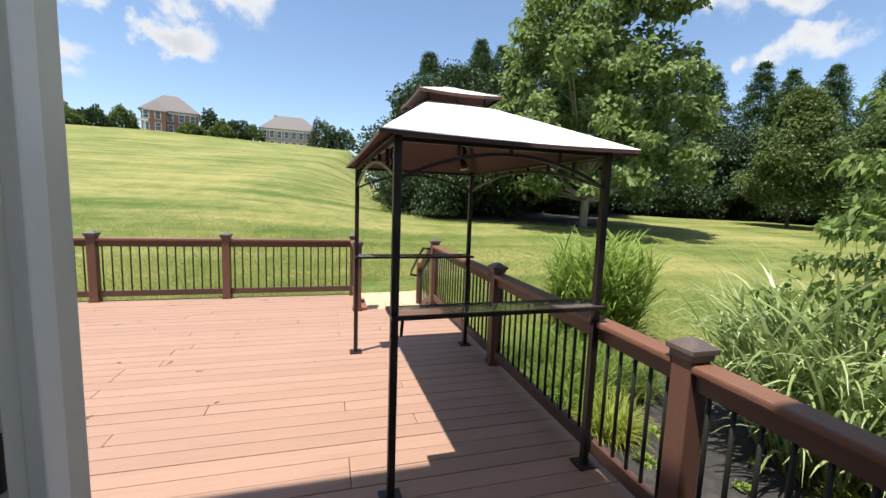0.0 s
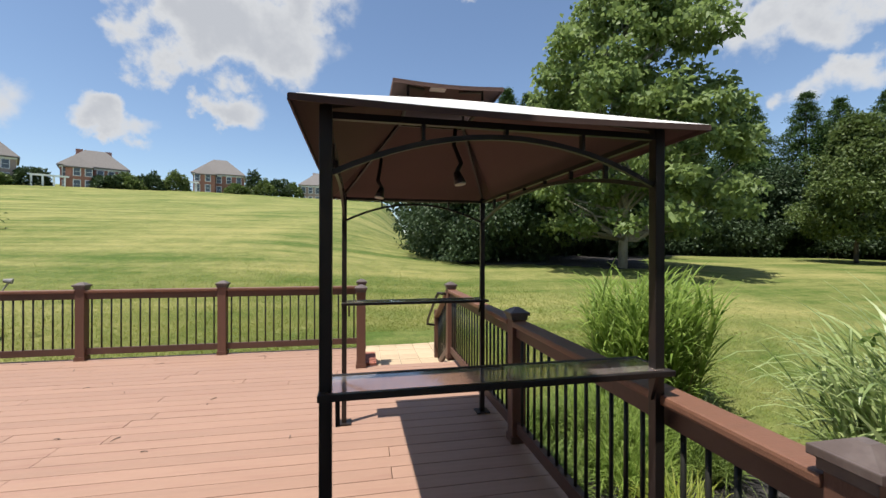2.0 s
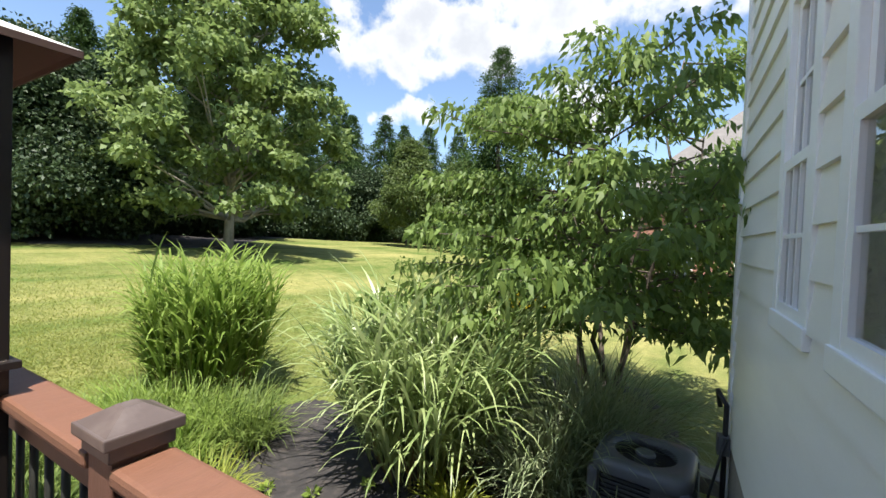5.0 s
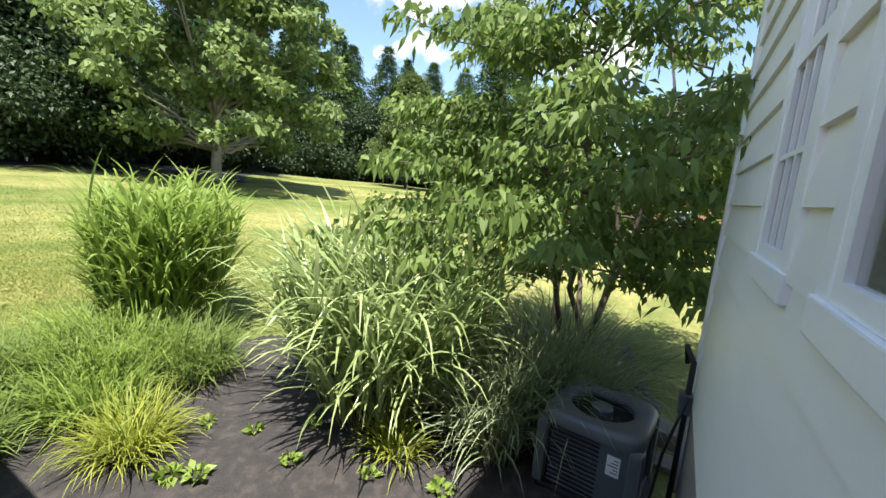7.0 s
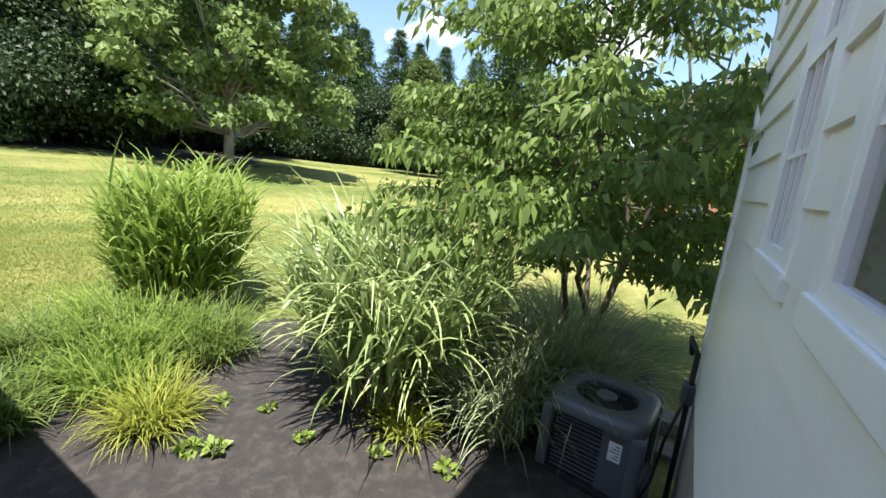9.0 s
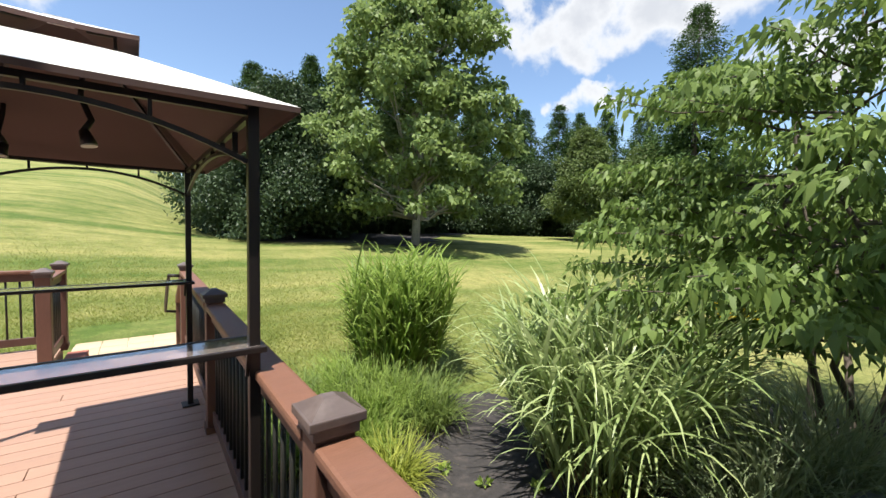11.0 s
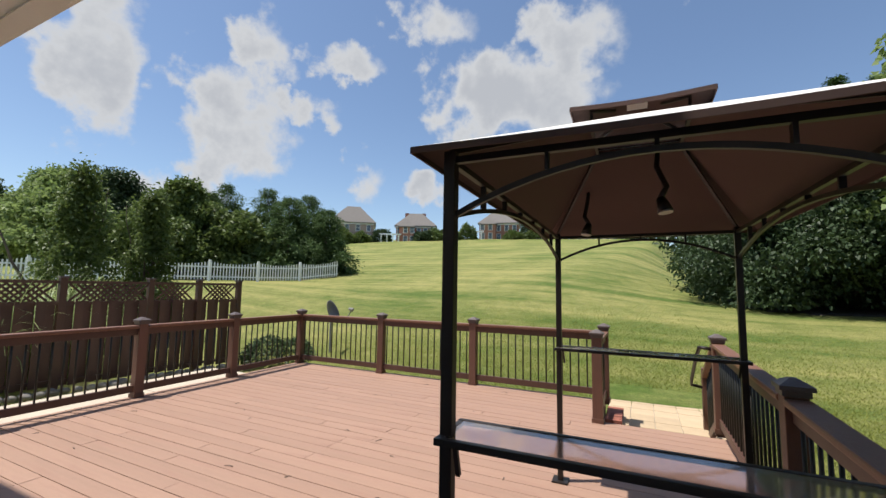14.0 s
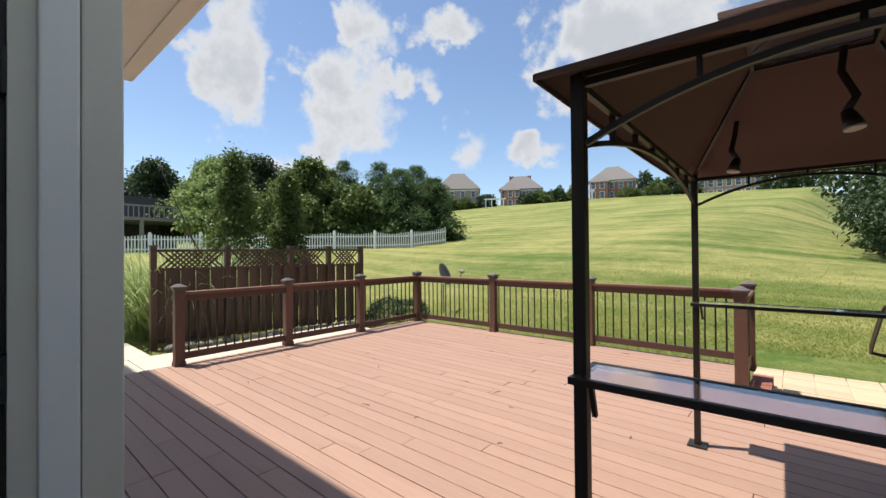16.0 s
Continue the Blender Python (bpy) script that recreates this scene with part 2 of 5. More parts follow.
def lawn_material():
    m = bpy.data.materials.new("lawn")
    m.use_nodes = True
    nt = m.node_tree
    b = nt.nodes["Principled BSDF"]
    co = node(nt, "ShaderNodeTexCoord").outputs["Object"]
    patch = node(nt, "ShaderNodeTexNoise", {"Vector": co, "Scale": 0.12, "Detail": 6.0, "Roughness": 0.65}).outputs["Fac"]
    mid = node(nt, "ShaderNodeTexNoise", {"Vector": co, "Scale": 1.3, "Detail": 6.0, "Roughness": 0.7}).outputs["Fac"]
    fine = node(nt, "ShaderNodeTexNoise", {"Vector": co, "Scale": 38.0, "Detail": 4.0, "Roughness": 0.7}).outputs["Fac"]
    rot = node(nt, "ShaderNodeMapping", {"Vector": co, "Rotation": (0, 0, radians(-12)), "Scale": (0.03, 0.75, 0.1)}).outputs[0]
    stripe = node(nt, "ShaderNodeTexNoise", {"Vector": rot, "Scale": 1.0, "Detail": 3.0}).outputs["Fac"]
    tuft = node(nt, "ShaderNodeTexNoise", {"Vector": co, "Scale": 7.0, "Detail": 5.0, "Roughness": 0.7}).outputs["Fac"]
    rot2 = node(nt, "ShaderNodeMapping", {"Vector": co, "Rotation": (0, 0, radians(24)), "Scale": (0.06, 1.1, 0.1)}).outputs[0]
    stripe2 = node(nt, "ShaderNodeTexNoise", {"Vector": rot2, "Scale": 1.0, "Detail": 4.0}).outputs["Fac"]
    f = math_node(nt, "ADD", math_node(nt, "MULTIPLY", patch, 0.8), math_node(nt, "MULTIPLY", stripe, 0.55))
    f = math_node(nt, "ADD", f, math_node(nt, "MULTIPLY", stripe2, 0.4))
    f = math_node(nt, "ADD", f, math_node(nt, "MULTIPLY", mid, 0.5))
    f = node(nt, "ShaderNodeMapRange", {"Value": f, "From Min": 0.95, "From Max": 1.28}).outputs[0]
    col = node(nt, "ShaderNodeMixRGB", {0: f, 1: (0.085, 0.130, 0.026, 1), 2: (0.285, 0.268, 0.095, 1)}).outputs[0]
    k = math_node(nt, "MULTIPLY", math_node(nt, "MULTIPLY_ADD", fine, 1.6, 0.2), math_node(nt, "MULTIPLY_ADD", tuft, 1.1, 0.45))
    col = node(nt, "ShaderNodeMixRGB", {0: 1.0, 1: col, 2: k}, blend_type="MULTIPLY").outputs[0]
    nt.links.new(col, b.inputs["Base Color"])
    b.inputs["Roughness"].default_value = 0.9
    b.inputs["Specular IOR Level"].default_value = 0.15
    h = math_node(nt, "ADD", math_node(nt, "MULTIPLY", mid, 0.6), fine)
    bp = node(nt, "ShaderNodeBump", {"Height": h, "Strength": 0.8, "Distance": 0.04})
    nt.links.new(bp.outputs[0], b.inputs["Normal"])
    return m


LAWN = lawn_material()


# ---------- building helpers ----------
def mesh_of(bm, name, mat, smooth=False):
    me = bpy.data.meshes.new(name)
    bm.normal_update()
    bm.to_mesh(me)
    bm.free()
    for mm in (mat if isinstance(mat, (list, tuple)) else [mat]):
        me.materials.append(mm)
    if smooth:
        me.polygons.foreach_set("use_smooth", [True] * len(me.polygons))
    return me


def thing(name, label="", category="", group="", at=(0, 0, 0), rz=0.0, kind=""):
    ob = new(name)
    ob.empty_display_size = 0.1
    ob.matrix_basis = pose(*at, 0, 0, rz)
    return tagged(ob, label, category, group, kind)


def part(name, bm, mat, parent, label="", smooth=False):
    ob = new(name, mesh_of(bm, name, mat, smooth))
    ob.parent = parent
    if label:
        tagged(ob, label)
    return ob


def shared(name, me, parent, m):
    ob = new(name, me)
    ob.parent = parent
    ob.matrix_basis = m
    return ob


def solid(name, bm, mat, label, category="", group="", kind="", smooth=False):
    return tagged(new(name, mesh_of(bm, name, mat, smooth)), label, category, group, kind)


def box(bm, x0, x1, y0, y1, z0, z1, bevel=0.0, mi=0):
    """A box between two corners, its edges rounded by bevel."""
    r = bmesh.ops.create_cube(bm, size=1.0, matrix=Matrix.LocRotScale(((x0 + x1) / 2, (y0 + y1) / 2, (z0 + z1) / 2), None, (abs(x1 - x0), abs(y1 - y0), abs(z1 - z0))))
    if bevel:
        es = list({e for v in r["verts"] for e in v.link_edges})
        bmesh.ops.bevel(bm, geom=es, offset=bevel, segments=2, affect="EDGES", profile=0.6)
    if mi:
        for f in bm.faces:
            if all(v in r["verts"] for v in f.verts):
                f.material_index = mi
    return bm


def one_box(*a, bevel=0.0):
    return box(bmesh.new(), *a, bevel=bevel)


def beam(bm, a, b, w, h, up=(0, 0, 1), bevel=0.0):
    """A bar of section w x h from a to b."""
    a, b = Vector(a), Vector(b)
    d = (b - a)
    y = d.normalized()
    s = y.cross(Vector(up)).normalized()
    u = s.cross(y)
    m = Matrix((s, y, u)).transposed().to_4x4()
    m.translation = (a + b) / 2
    r = bmesh.ops.create_cube(bm, size=1.0, matrix=m @ Matrix.Diagonal((w, d.length, h, 1)))
    if bevel:
        bmesh.ops.bevel(bm, geom=list({e for v in r["verts"] for e in v.link_edges}), offset=bevel, segments=2, affect="EDGES", profile=0.6)
    return bm


def tube(bm, pts, r, n=8, r_end=None):
    """A round bar along points, tapering to r_end."""
    pts = [Vector(p) for p in pts]
    rings = []
    side = None
    for i, p in enumerate(pts):
        d = (pts[min(i + 1, len(pts) - 1)] - pts[max(i - 1, 0)]).normalized()
        side = (side - d * side.dot(d)) if side else d.orthogonal()
        side.normalize()
        o = d.cross(side)
        rr = r if r_end is None else r + (r_end - r) * i / (len(pts) - 1)
        rings.append([bm.verts.new(p + (side * math.cos(2 * math.pi * k / n) + o * math.sin(2 * math.pi * k / n)) * rr) for k in range(n)])
    for a, b in zip(rings, rings[1:]):
        for k in range(n):
            bm.faces.new((a[k], a[(k + 1) % n], b[(k + 1) % n], b[k]))
    bm.faces.new(rings[0][::-1])
    bm.faces.new(rings[-1])
    return bm


def strips_mesh(name, verts, rows, mat):
    """Many leaves or blades: verts (n, rows, 2, 3), each a strip of quads."""
    n = verts.shape[0]
    v = verts.reshape(-1, 3).astype(np.float32)
    base = (np.arange(n) * rows * 2)[:, None, None]
    i = np.arange(rows - 1)[None, :, None] * 2
    quads = (base + i + np.array([0, 1, 3, 2])[None, None, :]).reshape(-1)
    me = bpy.data.meshes.new(name)
    me.vertices.add(len(v))
    me.vertices.foreach_set("co", v.ravel())
    me.loops.add(len(quads))
    me.loops.foreach_set("vertex_index", quads.astype(np.int32))
    me.polygons.add(len(quads) // 4)
    me.polygons.foreach_set("loop_start", (np.arange(len(quads) // 4) * 4).astype(np.int32))
    me.materials.append(mat)
    me.update(calc_edges=True)
    me.validate()
    return me


def unit(v):
    return v / np.maximum(np.linalg.norm(v, axis=-1, keepdims=True), 1e-9)


def leaves_mesh(name, centres, length, width, mat, rng, outward=None, droop=0.3, spread=1.0, fold=0.25, simple=True):
    """Pointed leaves at the given places: three cross rows each, folded along the midrib."""
    n = len(centres)
    d = rng.normal(size=(n, 3))
    if outward is not None:
        d = d * spread + outward
    d[:, 2] -= droop
    d = unit(d)
    nrm = unit(rng.normal(size=(n, 3)) * 0.75 + np.array([0, 0, 1.0]))
    side = unit(np.cross(d, nrm))
    up = np.cross(side, d)
    ln = (length * rng.uniform(0.6, 1.25, n))[:, None]
    wd = (width * rng.uniform(0.7, 1.2, n))[:, None]
    if simple:
        out = np.empty((n, 2, 2, 3))
        mid = centres + d * ln * 0.48
        out[:, 0, 0] = centres
        out[:, 0, 1] = mid + side * wd * 0.5 + up * wd * fold
        out[:, 1, 1] = centres + d * ln - np.array([0, 0, 1]) * ln * droop * 0.4
        out[:, 1, 0] = mid - side * wd * 0.5 + up * wd * fold
        return strips_mesh(name, out, 2, mat)
    out = np.empty((n, 3, 2, 3))
    for k, (s, w) in enumerate(((0.0, 0.12), (0.45, 1.0), (1.0, 0.05))):
        c = centres + d * ln * s - np.array([0, 0, 1]) * ln * droop * 0.5 * s * s
        out[:, k, 0] = c - side * wd * 0.5 * w + up * wd * fold * w
        out[:, k, 1] = c + side * wd * 0.5 * w
    return strips_mesh(name, out, 3, mat)


def ground_z(x, y):
    """The lie of the land: a hill ahead, a lower bed beside the deck, flatter ground under the trees."""
    x, y = np.asarray(x, float), np.asarray(y, float)
    sm = lambda a, b, v: (lambda t: t * t * (3 - 2 * t))(np.clip((v - a) / (b - a), 0, 1))
    yy = np.maximum(y - 3.5, 0)
    hill = 0.153 * yy * (1 - 0.0022 * np.clip(x + 42, -20, 60))
    cap = 0.118 * 14 * (1 - np.exp(-yy / 14))
    f = sm(-6, 5, x - 0.1 * (y - 19))
    z = -0.38 + hill * (1 - f) + cap * f
    far = np.maximum(yy - 112, 0)
    z = z - far * 0.175 * (1 - f)
    low = sm(-0.3, 0.7, x) * (1 - sm(0.5, 5.0, y)) * 0.62
    west = sm(9, 26, -x) * 1.9
    z = z - low + west * np.clip(1 - yy / 14, 0, 1)
    bumps = 0.05 * np.sin(x * 0.31 + 1.3) * np.sin(y * 0.27) + 0.25 * np.sin(x * 0.05 + 2) * np.sin(y * 0.043 + 1) * np.clip(yy / 25, 0, 1)
    return z + bumps * np.clip((np.hypot(x, y - 1) - 5) / 8, 0, 1)


def gz(x, y):
    return float(ground_z(x, y))


# ---------- ground ----------
def make_ground():
    def axis(lo, hi):
        s = np.linspace(-1, 1, 150)
        return np.sign(s) * (np.abs(s) * 30 + np.abs(s) ** 5 * (hi - 30))
    xs, ys = axis(-900, 900), axis(-900, 900)
    X, Y = np.meshgrid(xs, ys)
    Z = ground_z(X, Y)
    n = len(xs)
    v = np.stack([X, Y, Z], -1).reshape(-1, 3)
    i = (np.arange(n - 1)[:, None] * n + np.arange(n - 1)[None, :]).ravel()
    faces = np.stack([i, i + 1, i + n + 1, i + n], 1)
    me = bpy.data.meshes.new("ground")
    me.from_pydata(v.tolist(), [], faces.tolist())
    me.polygons.foreach_set("use_smooth", [True] * len(me.polygons))
    me.materials.append(LAWN)
    return tagged(new("ground", me), "sunny mown lawn with pale mowing stripes rising uphill", "lawn", kind="structure")


make_ground()


def draped(name, outline, mat, lift, label, category, kind="", step=0.12, rough=0.0):
    """A bed that lies on the ground inside a closed outline, with a lowered rim."""
    from_x, to_x = min(p[0] for p in outline), max(p[0] for p in outline)
    from_y, to_y = min(p[1] for p in outline), max(p[1] for p in outline)
    xs, ys = np.arange(from_x, to_x + step, step), np.arange(from_y, to_y + step, step)

    def inside(x, y):
        c = False
        for (x0, y0), (x1, y1) in zip(outline, outline[1:] + outline[:1]):
            if (y0 > y) != (y1 > y) and x < (x1 - x0) * (y - y0) / (y1 - y0) + x0:
                c = not c
        return c
    bm = bmesh.new()
    grid = {}
    for i, x in enumerate(xs):
        for j, y in enumerate(ys):
            if inside(x, y):
                h = noise.noise((x * 5, y * 5, 0)) * rough + noise.noise((x * 17, y * 17, 3)) * rough * 0.6
                grid[i, j] = bm.verts.new((x, y, gz(x, y) + lift + h))
    for i, j in list(grid):
        q = [grid.get(k) for k in ((i, j), (i + 1, j), (i + 1, j + 1), (i, j + 1))]
        if all(q):
            bm.faces.new(q)
    edge = [e for e in bm.edges if e.is_boundary]
    ext = bmesh.ops.extrude_edge_only(bm, edges=edge)
    for v in ext["geom"]:
        if isinstance(v, bmesh.types.BMVert):
            v.co.z -= lift + 0.08
    return solid(name, bm, mat, label, category, kind=kind, smooth=True)


draped("mulch_bed", [(0.12, -3.6), (0.15, 0.8), (0.9, 1.2), (1.7, 1.2), (2.3, 1.6), (3.6, 1.2), (4.4, 0.2), (5.2, -0.8), (7.0, -1.2), (7.2, -3.0), (5.0, -3.62)], MULCH, 0.035, "dark brown shredded mulch bed beside the deck", "mulch bed", kind="structure", step=0.07, rough=0.025)

# soil and mulch under the trees; the dark sheet also carries their shade
draped("shaded_wood_floor", [(3.4, 17.0), (5, 16.2), (8, 15.6), (10.2, 13.4), (12.2, 13.8), (14.5, 17.5), (19, 23), (26, 27), (34, 25), (42, 18), (48, 14), (52, 22), (44, 32), (30, 38), (5, 36), (2.4, 26), (2.6, 19)], MULCH, 0.025, "dark shaded soil and mulch under the trees at the lawn edge", "ground cover", kind="structure", step=0.6, rough=0.03)

# ---------- deck ----------
XL, YF, Y_HOUSE, Y_STEP, X_STEP = -6.76, 3.24, -3.70, 2.27, -1.2
BAY_X, BAY_Y = -2.165, -2.60


def deck_frame():
    t = thing("deck_frame", "stained timber joists and fascia under the deck boards", "deck frame", kind="structure")
    part("fascia", one_box(XL + 0.02, X_STEP, YF - 0.05, YF - 0.01, -0.40, -0.035), RAIL, t)
    part("fascia", one_box(0.02, 0.06, Y_HOUSE, Y_STEP, -0.30, -0.035), RAIL, t)
    part("fascia", one_box(XL, XL + 0.04, -2.5, YF - 0.05, -0.40, -0.035), RAIL, t)
    part("fascia", one_box(X_STEP, 0.02, Y_STEP - 0.05, Y_STEP - 0.01, -0.20, -0.035), RAIL, t)
    part("fascia", one_box(X_STEP - 0.04, X_STEP, Y_STEP, YF - 0.05, -0.40, -0.035), RAIL, t)
    for y in np.arange(-3.4, 3.4, 0.8):
        part("joist", one_box(XL + 0.05, (X_STEP if y > Y_STEP else 0.0), y, y + 0.04, -0.26, -0.04), RAIL, t)
    for x, y in ((0.0, -2.3), (0.0, 0.0), (-0.2, -3.4), (0.0, 2.2)):
        part("footing_post", one_box(x - 0.07, x + 0.05, y - 0.06, y + 0.06, -1.4, -0.27), RAIL, t)


deck_frame()

# ---------- railings ----------
RAIL_Z, POST_Z = 0.93, 0.985
BAL_MESH = mesh_of(tube(bmesh.new(), [(0, 0, 0), (0, 0, 0.70)], 0.0105, 8), "baluster", BALUSTER, True)


def post_bm(z0):
    bm = one_box(-0.055, 0.055, -0.055, 0.055, z0, POST_Z - 0.01, bevel=0.006)
    return bm


def cap_bm():
    bm = box(bmesh.new(), -0.078, 0.078, -0.078, 0.078, POST_Z - 0.012, POST_Z + 0.014, bevel=0.004)
    box(bm, -0.064, 0.064, -0.064, 0.064, POST_Z - 0.045, POST_Z - 0.012, bevel=0.003)
    top = [bm.verts.new((sx * 0.072, sy * 0.072, POST_Z + 0.0135)) for sx, sy in ((-1, -1), (1, -1), (1, 1), (-1, 1))]
    apex = [bm.verts.new((sx * 0.018, sy * 0.018, POST_Z + 0.047)) for sx, sy in ((-1, -1), (1, -1), (1, 1), (-1, 1))]
    for k in range(4):
        bm.faces.new((top[k], top[(k + 1) % 4], apex[(k + 1) % 4], apex[k]))
    bm.faces.new(apex)
    return bm


POST_MESH = mesh_of(post_bm(-0.03), "railing_post", POST)
CAP_MESH = mesh_of(cap_bm(), "post_cap", CAP)
RAILING = thing("deck_railing", "brown stained deck railing with dark metal balusters and capped posts", "railing", kind="structure")


def skirt_bm():
    skirt = bmesh.new()
    for s in (-1, 1):
        box(skirt, -0.062, 0.062, s * 0.056, s * 0.064, 0.0, 0.05)
        box(skirt, s * 0.056, s * 0.064, -0.056, 0.056, 0.0, 0.05)
    return skirt


SKIRT_MESH = mesh_of(skirt_bm(), "base_skirt", POST)


def rail_post(x, y):
    p = shared("railing_post", POST_MESH, RAILING, pose(x, y, 0))
    tagged(shared("post_cap", CAP_MESH, p, Matrix()), "dark bronze pyramid cap")
    shared("base_skirt", SKIRT_MESH, p, Matrix())


def rail_panel(a, b):
    """A railing section between two posts: top board, face board, bottom rail and balusters."""
    a, b = Vector((*a, 0)), Vector((*b, 0))
    d = b - a
    ln = d.length - 0.112
    h = ln / 2
    L = lambda u, z: (u, 0, z)
    top = part("top_board", beam(bmesh.new(), L(-h, RAIL_Z - 0.02), L(h, RAIL_Z - 0.02), 0.125, 0.04, bevel=0.012), RAIL_TOP_SUNLIT, RAILING)
    top.matrix_basis = pose(*((a + b) / 2), 0, 0, math.degrees(math.atan2(d.y, d.x)))
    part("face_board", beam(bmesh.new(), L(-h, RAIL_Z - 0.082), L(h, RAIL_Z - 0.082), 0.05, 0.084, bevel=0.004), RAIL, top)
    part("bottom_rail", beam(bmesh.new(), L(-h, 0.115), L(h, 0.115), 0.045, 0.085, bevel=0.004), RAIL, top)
    n = max(2, round(ln / 0.112))
    for i in range(n):
        shared("baluster", BAL_MESH, top, pose(-h + (i + 0.5) * ln / n, 0, 0.15))


RIGHT = [(0.0, -3.62), (0.0, -2.25), (0.0, 0.0), (0.0, 2.47)]
FAR = [(X_STEP, YF - 0.03), (-3.11, YF - 0.03), (-4.83, YF - 0.03), (-6.71, YF - 0.03)]
LEFT = [(-6.71, YF - 0.03), (-6.71, 1.75), (-6.71, 0.36), (-6.71, -1.11)]
for p in RIGHT + FAR + LEFT[1:] + [(X_STEP, Y_STEP - 0.05)]:
    rail_post(*p)
for run in (RIGHT, FAR, LEFT):
    for a, b in zip(run, run[1:]):
        rail_panel(a, b)
rail_panel(FAR[0], (X_STEP, Y_STEP - 0.05))

# ---------- steps to the lawn ----------
Z_PAVE = gz(-0.6, 4.2) + 0.03


def steps():
    t = thing("deck_steps", "short timber steps from the deck down to the pavers", "steps", kind="structure")
    n = 2
    for i in range(n):
        z = -0.02 - (i + 1) * 0.16
        y = Y_STEP + i * 0.30
        part("tread", one_box(X_STEP + 0.07, -0.07, y, y + 0.31, z - 0.04, z, bevel=0.005), DECK, t)
        part("riser", one_box(X_STEP + 0.08, -0.08, y + 0.27, y + 0.29, z - 0.45, z - 0.041), RAIL, t)
    for x in (X_STEP + 0.03, -0.06):
        bm = bmesh.new()
        pr = [(Y_STEP, -0.05), (Y_STEP + 0.65, -0.42), (Y_STEP + 0.65, -0.62), (Y_STEP, -0.62)]
        vs = [[bm.verts.new((x + o, y, z)) for y, z in pr] for o in (0, 0.038)]
        bm.faces.new(vs[0]); bm.faces.new(vs[1][::-1])
        for k in range(4):
            bm.faces.new((vs[0][k], vs[1][k], vs[1][(k + 1) % 4], vs[0][(k + 1) % 4]))
        bmesh.ops.recalc_face_normals(bm, faces=bm.faces)
        part("stringer", bm, RAIL, t)
    return t


steps()


def stair_rail():
    t = thing("stair_railing", "brown sloping stair railing with a dark grab rail", "stair railing")
    y0, y1, drop = 2.53, 3.45, 0.50
    zt = lambda y: 0.90 - drop * (y - y0) / (y1 - y0)
    part("newel_post", one_box(-0.05, 0.05, y1, y1 + 0.1, -0.6, zt(y1) + 0.10, bevel=0.006), POST, t)
    part("sloping_top_board", beam(bmesh.new(), (0, y0, zt(y0)), (0, y1, zt(y1)), 0.12, 0.04, bevel=0.01), RAIL_TOP_SUNLIT, t)
    part("sloping_bottom_rail", beam(bmesh.new(), (0, y0, zt(y0) - 0.78), (0, y1, zt(y1) - 0.78), 0.045, 0.085), RAIL, t)
    for i in range(8):
        y = y0 + (i + 0.5) * (y1 - y0) / 8
        shared("baluster", BAL_MESH, t, pose(0, y, zt(y) - 0.75))
    g = tube(bmesh.new(), [(-0.05, y0 + 0.0, 0.86), (-0.16, y0 + 0.02, 0.87), (-0.17, y0 + 0.25, 0.74), (-0.17, y1 - 0.05, zt(y1) - 0.03), (-0.17, y1 + 0.02, zt(y1) - 0.12), (-0.05, y1 + 0.02, zt(y1) - 0.14)], 0.02, 10)
    part("grab_rail", g, STEEL, t, "dark rounded grab rail", smooth=True)


stair_rail()

